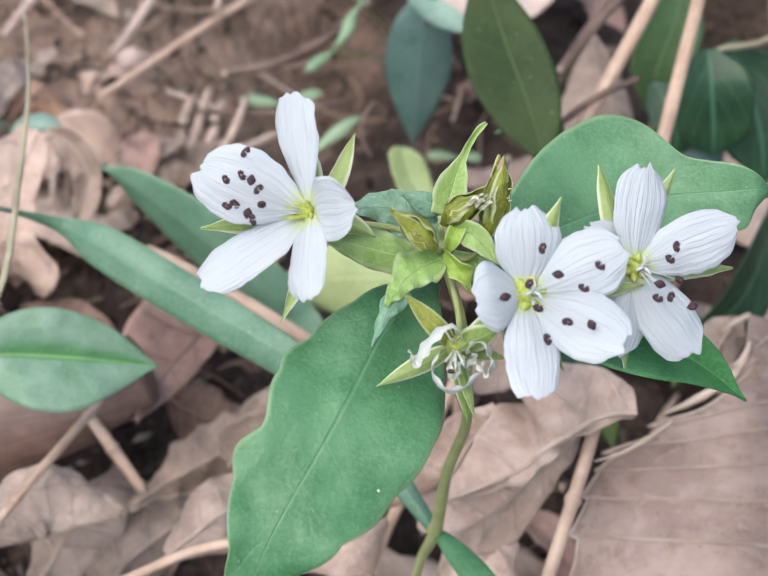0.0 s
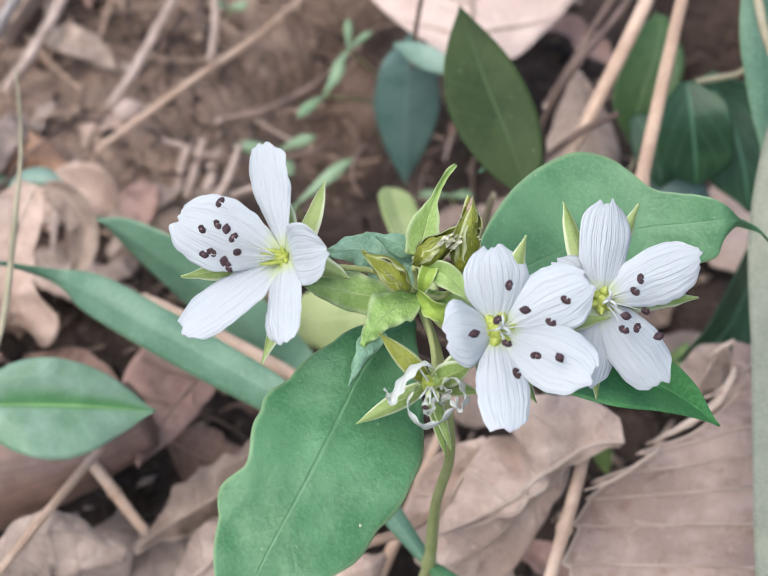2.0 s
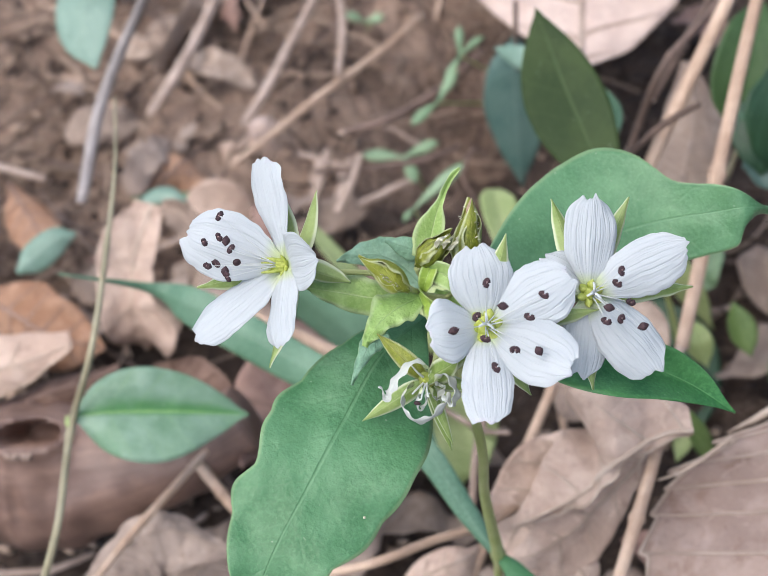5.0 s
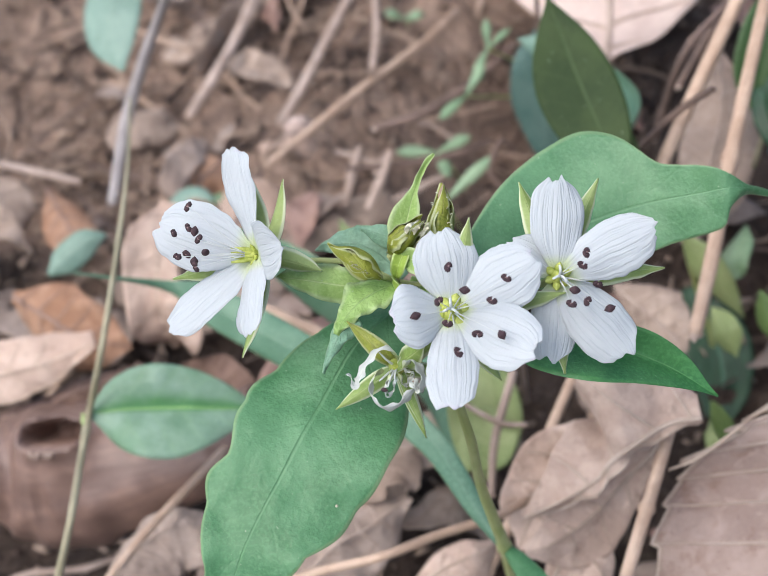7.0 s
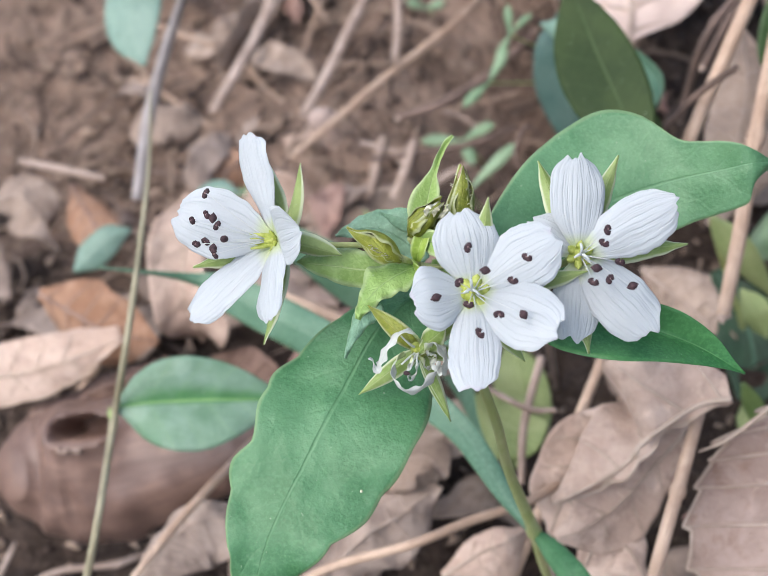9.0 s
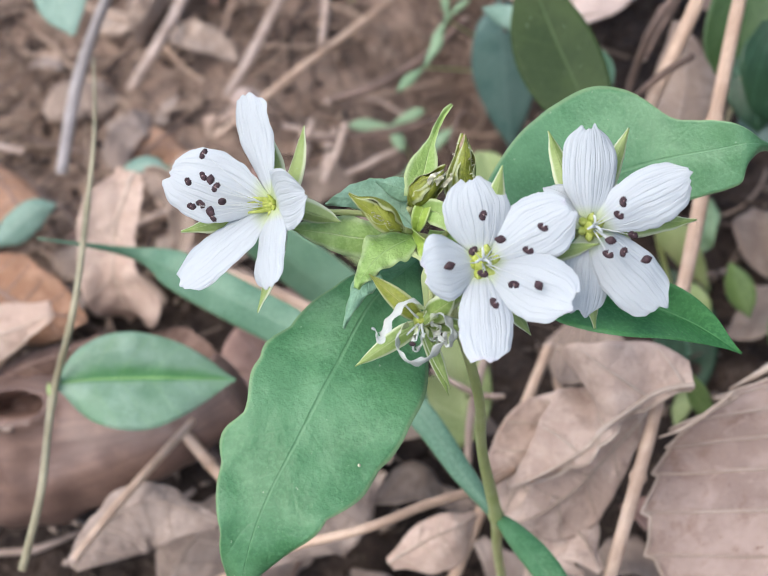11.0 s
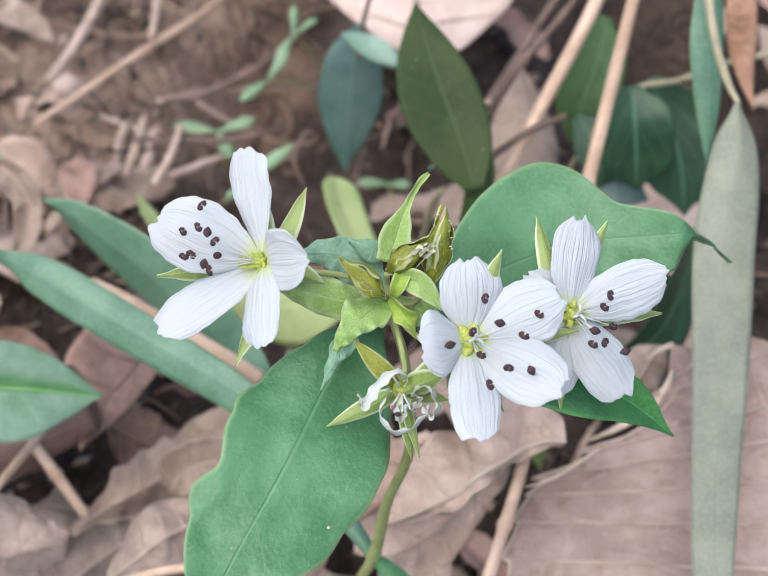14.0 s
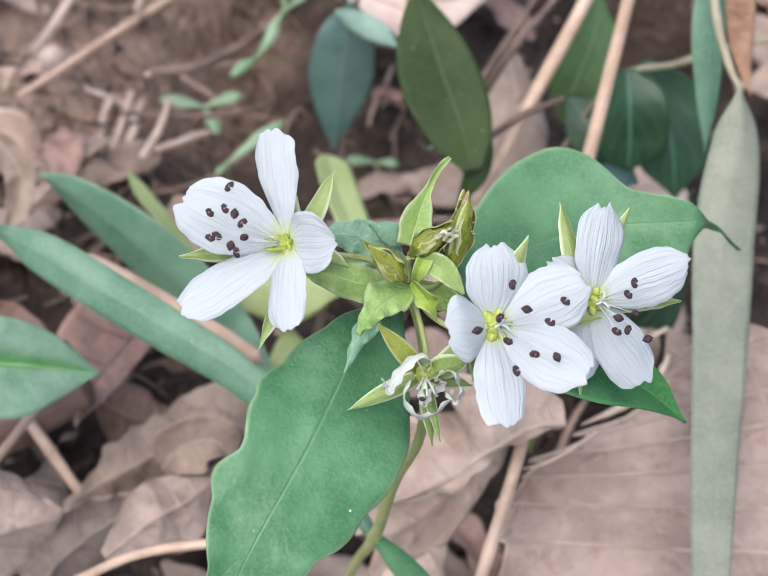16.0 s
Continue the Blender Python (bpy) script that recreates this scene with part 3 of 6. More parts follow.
# bracts and buds round the junction
part("bract", blade("bract", BRACT, [junction, mm(-0.5, 4.9, 86.0), mm(-4.7, 4.8, 87.2), mm(-8.8, 5.0, 88.1)], -UPWARD, [0.4, 1.6, 2.1, 1.6, 0.1], [0.4, 1.5, 1.9, 1.3, 0.1], 40, 14, 0.2, fold=0.3, wave=(0.4, 4, 0), rag=(0.7, 450, 3.0), rough=0.6), plant, "yellow-green bract")
part("bract", blade("bract", BRACT_TEAL, [mm(3.7, 9.9, 81.8), mm(0.8, 12.4, 83.3), mm(-2.5, 13.6, 84.0), mm(-6.8, 13.2, 83.6)], -UPWARD, [0.5, 2.0, 2.6, 2.1, 1.2, 0.1], [0.5, 1.6, 2.4, 1.8, 1.0, 0.1], 40, 16, 0.2, fold=0.15, wave=(0.45, 4, 0.5), teeth=(6, 0.12), rag=(0.6, 600, 6.0), rough=0.6), plant, "crinkled blue-green bract")
part("bract", blade("bract", BRACT_TEAL, [mm(3.9, 12.0, 85.6), mm(1.9, 12.3, 86.3), mm(-0.6, 13.0, 86.9)], -UPWARD, [0.5, 1.3, 1.0, 0.1], nu=24, nv=10, thick=0.2, fold=0.25, rag=(0.3, 500, 2.0), rough=0.3), plant, "small pointed blue-green bract")
part("bract", blade("bract", BRACT_LOW, [mm(4.0, 5.4, 85.6), mm(2.0, 3.2, 86.7), mm(0.3, 1.4, 86.6), mm(-0.9, 0.0, 85.8), mm(-1.7, -1.4, 85.1)], Vector((0.8, 0, 0)) - UPWARD * 0.5, [1.0, 2.2, 2.2, 1.2, 0.9, 0.4], [1.0, 1.8, 1.6, 1.0, 0.5, 0.2], 46, 14, 0.2, fold=0.2, wave=(0.35, 4, 1), rag=(0.7, 420, 4.0), rough=0.6), plant, "pale green bract")
# lower half of the bract above; its blue-green holds the reflected sky
part("bract", blade("bract", BRACT_TEAL, [mm(0.6, 0.6, 85.0), mm(-1.1, -0.9, 85.1), mm(-2.1, -3.0, 84.4), mm(-3.1, -5.2, 83.3)], Vector((0.8, 0, 0)) - UPWARD * 0.5, [0.5, 1.2, 0.8, 0.45, 0.1], [0.5, 1.1, 0.75, 0.35, 0.1], 34, 10, 0.2, fold=0.35, wave=(0.25, 3, 1), rag=(0.35, 480, 2.0), rough=0.4), plant, "narrow bract tip tinted with sky reflection")
part("bract", blade("bract", BRACT, [mm(4.0, 11.2, 85.6), mm(4.6, 13.3, 87.0), mm(5.2, 15.2, 88.4), mm(5.8, 16.6, 89.4), mm(6.4, 17.7, 90.2), mm(7.1, 18.7, 90.9), mm(8.0, 19.5, 91.5)], X + UPWARD * 0.2, [1.4, 1.75, 1.55, 0.85, 0.36, 0.3, 0.3, 0.28, 0.12], [1.4, 1.75, 1.35, 0.7, 0.34, 0.3, 0.3, 0.28, 0.12], 52, 12, 0.2, fold=[0.35, 0.5, 0.8, 1.5, 1.6], wave=(0.15, 2.0, 0), rag=(0.35, 500, 2.0), rough=0.3), plant, "upright bract with a rolled tip")
part("bract", blade("bract", BRACT, [mm(4.9, 7.0, 87.6), mm(6.5, 6.4, 88.1), mm(8.1, 5.4, 87.2), mm(9.6, 4.3, 86.0)], -UPWARD + X * 0.5, [0.6, 1.3, 1.25, 0.75, 0.1], nu=26, nv=10, thick=0.2, fold=0.35, rag=(0.3, 500, 5.0), rough=0.25), plant, "pointed green bract")
part("bract", blade("bract", BRACT_YOUNG, [mm(3.9, 5.4, 86.4), mm(5.0, 4.0, 86.2), mm(6.0, 2.8, 85.2), mm(6.9, 2.0, 84.0)], -UPWARD + X * 0.5, [0.6, 1.5, 1.5, 0.9, 0.1], [0.5, 1.2, 1.2, 0.7, 0.1], nu=24, nv=10, thick=0.2, fold=0.45, rough=0.2), plant, "young yellow-green bract")
part("bract", blade("bract", BRACT_YOUNG, [mm(4.2, 5.6, 86.2), mm(4.7, 6.2, 87.6), mm(5.4, 7.6, 88.6), mm(5.6, 8.8, 89.2)], X, [0.4, 0.8, 0.9, 0.6, 0.1], nu=18, nv=8, thick=0.2, fold=0.5, rough=0.2), plant, "young yellow-green bract")
part("bract", blade("bract", BRACT_LOW, [mm(5.0, 8.1, 83.4), mm(7.4, 6.5, 83.0), mm(9.0, 6.0, 82.6), mm(10.4, 5.0, 81.8)], -UPWARD, [0.4, 1.3, 1.4, 0.9, 0.1], nu=18, nv=8, thick=0.2, fold=0.2), plant)


def bud(base, tip, width, dry=False, sepals=4):
    """A closed bud: an egg wrapped in pointed sepals."""
    core = part("bud", egg("bud", BUD, base, tip, width * 0.86, 4), plant, "green flower bud with a dry tip" if dry in (True, "hairy") else "closed green flower bud")
    ax = tip - base
    z = ax.normalized()
    x = (ACROSS - z * z.dot(ACROSS)).normalized()
    y = z.cross(x)
    for i in range(sepals):
        a = 6.28319 * i / sepals + 0.5
        out, along = x * math.cos(a) + y * math.sin(a), y * math.cos(a) - x * math.sin(a)
        r = width * 0.0005
        part("sepal", blade("sepal", BUD, [base, base + ax * 0.3 + out * r * 0.95, base + ax * 0.65 + out * r * 0.85, tip + ax * (0.1 * math.sin(i * 2.3)) + out * r * (0.15 + 0.2 * (i % 2))], along, [width * 0.14, width * 0.42, width * 0.46, width * 0.27, 0.06], nu=20, nv=10, thick=0.14, cup=-0.45, wave=(0.18, 3, i), rag=(0.25, 700, i), rough=0.5), core)
    if dry in ("hairy", "bristly"):
        fuzz = random.Random(3)
        for i in range(16):
            h = fuzz.uniform(0.35, 0.95) if dry == "hairy" else fuzz.uniform(0.1, 0.6)
            out = x * (1 if i % 5 else -1) + y * fuzz.uniform(-0.9, 0.9) if dry == "hairy" else FACE * 1.0 + (y if y.dot(UPWARD) < 0 else -y) * fuzz.uniform(0.0, 0.8)
            q = base + ax * h + out.normalized() * r * (1.0 - 0.75 * max(0, h - 0.5) * 2)
            end = q + out.normalized() * fuzz.uniform(0.0002, 0.0004) + z * fuzz.uniform(-0.0001, 0.0003)
            part("hair", tube("hair", DRY, [q, q.lerp(end, 0.5) + z * 0.00005, end], [0.06, 0.045, 0.03], 4, 5), core)
    if dry == "hairy":
        part("tip", egg("tip", TIP, tip - ax * 0.22, tip + ax * 0.08, width * 0.34, 3), core, "shrivelled brown tip")
    elif dry is True:
        for i in range(3):
            o = out * r * (0.3 * i - 0.2) + x * r * (0.6 - 0.5 * i)
            part("dried_petal", blade("dried_petal", DRY, [base + ax * 0.55 + o, base + ax * 0.85 + o * 1.8 + FACE * r * 0.7, tip + o + ax * 0.02], x, [0.12, 0.28, 0.18, 0.06], nu=14, nv=6, thick=0.08, wave=(0.25, 3, i), rough=0.3), core, "shrivelled white petal")
    return core


bud(mm(3.1, 4.2, 87.8), mm(-1.45, 4.6, 92.6), 2.75, "bristly")
bud(mm(3.5, 7.8, 87.8), mm(7.7, 8.9, 91.6), 3.0, True)
bud(mm(8.4, 7.6, 86.4), mm(9.6, 13.7, 91.6), 3.0, "hairy")
part("stalk", tube("stalk", STEM, [junction, mm(3.5, 5.8, 86.0), mm(3.1, 4.7, 87.5)], [0.35, 0.3, 0.3], 8), plant)
part("stalk", tube("stalk", STEM, [junction, mm(3.8, 7.9, 85.6), mm(3.5, 7.6, 87.8)], [0.35, 0.3, 0.3], 8), plant)
part("stalk", tube("stalk", STEM, [junction, mm(6.6, 7.1, 83.7), mm(8.4, 7.4, 86.4)], [0.35, 0.3, 0.3], 12), plant)


PETAL_FORMS = {
    "broad": [0.2, 0.42, 0.64, 0.82, 0.94, 1.0, 1.0, 0.95, 0.84, 0.66, 0.36],
    "spoon": [0.26, 0.38, 0.52, 0.66, 0.8, 0.92, 1.0, 1.02, 1.0, 0.92, 0.7],
    "strap": [0.3, 0.52, 0.72, 0.86, 0.95, 1.0, 1.0, 0.97, 0.9, 0.8, 0.58],
    "disc": [0.35, 0.72, 0.9, 0.98, 1.0, 1.0, 0.98, 0.92, 0.8, 0.62, 0.3],
}


def flower(centre, petals, sepals, anthers, axis, stalk, label, heart=2.3, arms=3):
    """An open five-petalled flower: petals as (tip, half-width, bow, side turn, form), sepal tips, anther places."""
    axis = axis.normalized()
    core = part("flower", egg("flower", OVARY, centre - axis * 0.0012, centre + axis * 0.0005 * heart, heart * 0.8, 3), plant, label)
    part("stalk", tube("stalk", STEM, [p for p in stalk] + [centre - axis * 0.0008], [0.32, 0.32, 0.36, 0.5], 18, 7), core, "thin green flower stalk")
    for tip, half, bow, turn, form in petals:
        ax = tip - centre
        d = ax.normalized()
        s = axis.cross(d).normalized()
        s = turn.normalized() if isinstance(turn, Vector) else (s + axis * turn).normalized()
        start = centre + d * 0.0006 - axis * 0.0004
        part("petal", blade("petal", PETAL, [start, start.lerp(tip, 0.33) + axis * bow * 0.0008, start.lerp(tip, 0.67) + axis * bow * 0.001, tip], s, [half * q for q in PETAL_FORMS[form]], nu=46, nv=24, thick=0.12, fold=0.05, cup=0.12, wave=(0.14, 2.0, half), rag=(0.3, 620.0, half), round_tip=0.03, notch=0.025, jag=0.085, rough=0.3), core)
    for tip in sepals:
        ax = tip - centre
        d = ax.normalized()
        s = axis.cross(d).normalized()
        st = centre - axis * 0.0011
        part("sepal", blade("sepal", SEPAL, [st, st.lerp(tip, 0.35) - axis * 0.0003, st.lerp(tip, 0.7) - axis * 0.0002, tip], s, [0.7, 1.25, 1.15, 0.7, 0.06], nu=24, nv=10, thick=0.14, fold=0.4, rag=(0.2, 500, 1.0), rough=0.15), core)
    for i, place in enumerate(anthers):
        d = place - centre
        st = centre + d.normalized() * 0.0007 + axis * 0.0004
        part("filament", tube("filament", FILAMENT, [st, st.lerp(place, 0.5) + axis * 0.0003, place], [0.09, 0.045, 0.03], 10, 6), core)
        a = 2.0 * math.sin(i * 2.4) + 1.2
        e1 = (axis.cross(Vector((math.cos(a), 0.3, math.sin(a))))).normalized()
        e2 = axis.cross(e1)
        lean = axis * (0.35 * math.cos(i * 1.7))
        r = 0.00036 * (1 + 0.14 * math.sin(i * 3.1))
        pts = [place + axis * 0.0002 + (e1 * math.cos(q) * 0.5 + (e2 + lean) * math.sin(q)) * r for q in (-2.9, -2.2, -1.4, -0.5, 0.4, 1.3, 2.2, 2.9)]
        if i % 3 == 2:
            p0, p1 = place + axis * 0.0002 - (e2 + lean) * r * 1.7, place + axis * 0.0002 + (e2 + lean) * r * 1.7
            part("anther", egg("anther", ANTHER, p0, p1, 0.82, 2, power=0.95), core)
            continue
        anther = part("anther", tube("anther", ANTHER, pts, [0.2, 0.23, 0.22, 0.2, 0.2, 0.23, 0.24, 0.2], 18, 8, bumpy=0.5), core)
        mid = place + axis * 0.00024
        part("cleft", egg("cleft", ANTHER_CLEFT, mid - (e2 + lean) * r * 0.6, mid + (e2 + lean) * r * 0.6, 0.26), anther, "pale mauve cleft")
    # nectaries round the foot of the ovary, and a short white style with three arms
    x = axis.cross(Z).normalized()
    y = axis.cross(x)
    for i in range(6):
        out = x * math.cos(i * 1.047) + y * math.sin(i * 1.047)
        q = centre + out * 0.00042 * heart + axis * 0.0001
        part("nectary", egg("nectary", OVARY, q - out * 0.0004 - axis * 0.0004, q + out * 0.0006 + axis * 0.0004, 0.42 * heart), core, "yellow-green swelling")
    top = centre + axis * 0.0005 * heart
    for i in range(arms):
        a = i * 2.1
        e1 = axis.cross(Vector((math.cos(a), math.sin(a), 0.2))).normalized()
        part("style", tube("style", FILAMENT, [top - axis * 0.0004, top + axis * 0.0007 + e1 * 0.0002, top + axis * 0.0011 + e1 * 0.0006, top + axis * 0.001 + e1 * 0.001], [0.16, 0.16, 0.15, 0.12], 10, 6), core)
    return core


side_flower = flower(mm(-10.0, 3.9, 92.8),
       [(mm(-12.3, 12.6, 101.0), 2.2, 0.3, 0.2, "spoon"), (mm(-21.6, 7.4, 95.2), 3.75, 0.6, 0.25, "broad"), (mm(-20.7, -1.5, 86.8), 2.6, 0.4, 0.1, "strap"), (mm(-9.6, -5.9, 90.3), 2.2, 0.4, -0.2, "strap"), (mm(-5.0, 0.9, 97.0), 3.1, 0.5, Vector((0.5, -3.3, -5.1)), "disc")],
       [mm(-5.7, 8.2, 99.6), mm(-20.9, 5.2, 88.3), mm(-12.1, -3.5, 84.4), mm(-3.2, 4.3, 89.4), mm(-11.9, 13.9, 96.1)],
       [mm(-16.1, 6.0, 98.5), mm(-16.4, 4.8, 96.5), mm(-15.4, 3.9, 96.8), mm(-17.9, 4.1, 96.5), mm(-14.6, 2.5, 97.0), mm(-14.3, 2.2, 95.2), mm(-17.7, 2.4, 94.6), mm(-17.0, 3.3, 94.0), mm(-15.6, 1.5, 94.6), mm(-15.0, 0.2, 95.1)],
       Vector((-0.62, -0.5, 0.52)), [junction, mm(-0.7, 7.2, 87.4), mm(-6.0, 5.2, 90.3)], "open white flower seen half from the side", 1.3, 0)
for k in (-1.5, -0.5, 0.5, 1.5):
    c = mm(-10.0, 3.9, 92.8)
    part("style", tube("style", OVARY, [c + UPWARD * 0.0003 * k, c - X * 0.0011 + UPWARD * 0.00042 * k + FACE * 0.0007, c - X * 0.0023 + UPWARD * 0.0005 * k + FACE * 0.0009], [0.26, 0.24, 0.12], 12, 8), side_flower, "yellow-green style")
flower(mm(11.9, -2.8, 89.6),
       [(mm(11.4, 2.8, 96.4), 3.3, 0.7, 0.0, "broad"), (mm(21.6, 0.5, 93.7), 3.4, 0.6, 0.0, "broad"), (mm(21.6, -9.1, 89.5), 3.4, 0.5, 0.0, "broad"), (mm(12.6, -14.2, 86.9), 2.6, 0.4, 0.0, "strap"), (mm(6.15, -6.0, 92.3), 3.35, 0.7, 0.0, "broad")],
       [mm(14.5, 2.9, 97.4), mm(23.6, -0.2, 88.8), mm(4.7, -6.5, 84.1), mm(10.5, -5.1, 83.0), mm(16.2, -6.1, 82.1)],
       [mm(12.6, -2.6, 95.9), mm(18.3, -2.9, 94.2), mm(14.2, -4.4, 94.3), mm(16.8, -4.8, 93.0), mm(11.5, -5.2, 93.7), mm(9.2, -6.7, 93.3), mm(12.4, -7.2, 92.5), mm(15.3, -7.7, 91.3), mm(17.7, -7.5, 90.8), mm(13.4, -9.5, 90.7)],
       Vector((0.17, -0.56, 0.86)), [junction, mm(6.5, 3.7, 82.9), mm(10.1, 0.8, 83.8)], "wide open white flower with dark anthers", 3.0)
flower(mm(22.7, 1.2, 89.8),
       [(mm(23.2, 8.7, 97.3), 2.8, 0.3, 0.0, "broad"), (mm(33.5, 5.5, 92.4), 2.95, 0.3, 0.0, "broad"), (mm(29.6, -3.9, 82.3), 3.05, 0.2, 0.0, "strap"), (mm(21.4, -5.0, 83.2), 2.5, 0.2, 0.0, "strap"), (mm(17.6, 4.6, 92.0), 2.4, 0.2, 0.0, "broad")],
       [mm(18.8, 10.0, 95.3), mm(26.9, 11.5, 93.7), mm(33.4, 4.5, 86.9), mm(22.6, -4.4, 80.8)],
       [mm(26.1, 0.9, 93.4), mm(25.6, 0.2, 92.3), mm(24.7, -1.7, 90.7), mm(24.4, -3.3, 90.4), mm(25.9, -2.3, 89.6), mm(28.1, -2.8, 88.9), mm(26.9, -0.3, 89.9)],
       Vector((0.3, -0.58, 0.73)), [junction, mm(9.6, 6.1, 81.5), mm(18.0, 4.3, 84.7)], "white flower partly behind another flower", 2.2)


part("speck", egg("speck", ANTHER, mm(-10.5, -6.6, 78.0), mm(-10.0, -6.8, 77.7), 0.5), plant, "dark speck on a leaf")
for p in (mm(-8.2, -18.0, 73.5), mm(-1.9, -16.8, 75.2), mm(-4.6, -12.0, 76.6)):
    part("speck", egg("speck", DRY, p, p + mm(0.35, 0.1, -0.1), 0.35), plant, "pale speck on a leaf")


def withered_flower():
    """A spent flower: spread sepals and crumpled ribbons of petal."""
    c = mm(5.2, -5.3, 84.0)
    core = part("flower", egg("flower", OVARY, c - FACE * 0.001, c + FACE * 0.0014, 1.9, 3), plant, "withered flower with crumpled white petals")
    part("stalk", tube("stalk", STEM, [junction, mm(5.2, 3.3, 82.5), mm(5.7, -1.5, 82.8), c], [0.32, 0.32, 0.34, 0.5], 16, 7), core)
    for tip, w in ((mm(-2.4, -6.8, 79.1), 1.0), (mm(7.1, -8.2, 75.5), 0.8), (mm(9.3, -6.7, 88.8), 1.3), (mm(-0.1, -1.5, 87.4), 1.05), (mm(10.5, -5.4, 82.7), 0.9), (mm(7.6, -9.3, 77.8), 0.6)):
        d = (tip - c).normalized()
        part("sepal", blade("sepal", BUD if w == 1.05 else SEPAL, [c - FACE * 0.0006, c.lerp(tip, 0.35), c.lerp(tip, 0.7), tip], FACE.cross(d).normalized(), [0.5, w, w * 0.95, w * 0.55, 0.05], nu=18, nv=8, thick=0.14, fold=0.35, rough=0.1), core)
    for pts, side, w, ph in (
            ([mm(5.6, -5.2, 85.4), mm(4.7, -5.3, 87.1), mm(3.1, -6.3, 86.7), mm(1.9, -7.4, 85.7), mm(1.2, -8.1, 85.0), mm(0.5, -7.4, 85.7)], FACE * 0.8 + X * 0.4 - UPWARD * 0.4, 0.62, 0),
            ([mm(4.3, -6.7, 85.2), mm(3.2, -8.3, 84.8), mm(3.8, -9.9, 83.8), mm(5.7, -10.2, 83.5), mm(7.4, -9.2, 84.4), mm(8.0, -8.0, 85.1)], FACE + UPWARD * 0.35, 0.6, 1),
            ([mm(6.2, -6.5, 85.3), mm(7.5, -6.6, 86.5), mm(8.5, -8.0, 85.7), mm(8.2, -9.1, 84.6), mm(7.3, -8.2, 85.1)], FACE - X * 0.35, 0.6, 2),
            ([mm(4.9, -7.2, 85.4), mm(4.4, -8.9, 84.7), mm(5.1, -9.7, 84.5), mm(5.8, -8.0, 85.1)], FACE + X * 0.3, 0.5, 3),
            ([mm(5.4, -6.8, 85.0), mm(6.2, -7.6, 83.1), mm(7.3, -6.5, 84.1), mm(6.2, -6.2, 84.8)], FACE + X * 0.3, 0.55, 4)):
        part("petal", blade("petal", WILT, pts, side, [w * 0.6, w, w * 1.15, w * 1.1, w, w * 0.5], nu=70, nv=10, thick=0.08, cup=0.2, wave=(0.2, 5, ph), rag=(0.25, 900, ph), rough=0.6), core, "crumpled white petal")
    for i, p in enumerate((mm(4.0, -5.9, 87.1), mm(4.1, -8.6, 85.7), mm(5.1, -9.4, 85.7), mm(5.9, -9.2, 85.9))):
        part("filament", tube("filament", FILAMENT, [c, c.lerp(p, 0.5) + FACE * 0.0006, p], [0.16, 0.12, 0.09], 8, 6), core)
    part("anther", egg("anther", ANTHER, mm(4.3, -9.5, 85.4), mm(5.1, -9.6, 85.3), 0.5), core)


withered_flower()

# ---- other living plants ----
seedling = group_at("shrub_seedling", mm(-59.6, 7.1, 22.8), "young shrub shoot with oval glossy leaves", "seedling")
shoot_pts = [mm(-59.6, 7.1, 22.8), mm(-55.4, 13.5, 32.3), mm(-57.6, 30.3, 31.7), mm(-51.2, 34.8, 46.0), mm(-51.1, 50.1, 50.5), mm(-51.8, 63.8, 53.7), mm(-54.8, 79.2, 54.5)]
part("stem", tube("stem", SHOOT, shoot_pts, [0.62, 0.58, 0.56, 0.5, 0.42, 0.3, 0.18], 90, knots=(0.33, 0.67)), seedling, "olive-brown upright stem")
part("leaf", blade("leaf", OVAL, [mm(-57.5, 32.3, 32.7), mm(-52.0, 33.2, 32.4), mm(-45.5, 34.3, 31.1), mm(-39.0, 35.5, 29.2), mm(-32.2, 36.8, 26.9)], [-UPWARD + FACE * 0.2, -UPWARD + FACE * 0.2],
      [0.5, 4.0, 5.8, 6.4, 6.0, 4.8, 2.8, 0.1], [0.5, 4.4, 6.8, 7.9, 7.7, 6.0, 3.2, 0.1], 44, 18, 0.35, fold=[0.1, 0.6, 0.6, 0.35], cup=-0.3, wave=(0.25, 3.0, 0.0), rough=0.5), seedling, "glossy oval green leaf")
part("leaf_bud", egg("leaf_bud", YELLOW, mm(-57.7, 30.3, 32.2), mm(-58.1, 32.2, 33.4), 0.9, 2), seedling, "pale bud at a joint of the stem")

side_sprout = group_at("shrub_seedling", mm(-72.0, 92.0, -11.0), "thin seedling with one broad blue-green leaf", "seedling")
part("stem", tube("stem", TWIG_GREY, [mm(-72.0, 92.0, -11.0), mm(-71.5, 89.5, 4.0), mm(-73.0, 86.8, 17.3)], [0.4, 0.35, 0.25], 14, 7), side_sprout)
part("leaf", blade("leaf", PALE_TEAL, [mm(-73.4, 86.6, 17.4), mm(-76.6, 84.4, 17.8), mm(-80.1, 81.8, 16.6), mm(-83.4, 79.5, 15.0)], -UPWARD, [0.4, 2.2, 2.8, 2.5, 0.5], nu=26, nv=12, thick=0.3, fold=0.2, rough=0.2), side_sprout, "broad blue-green leaf")

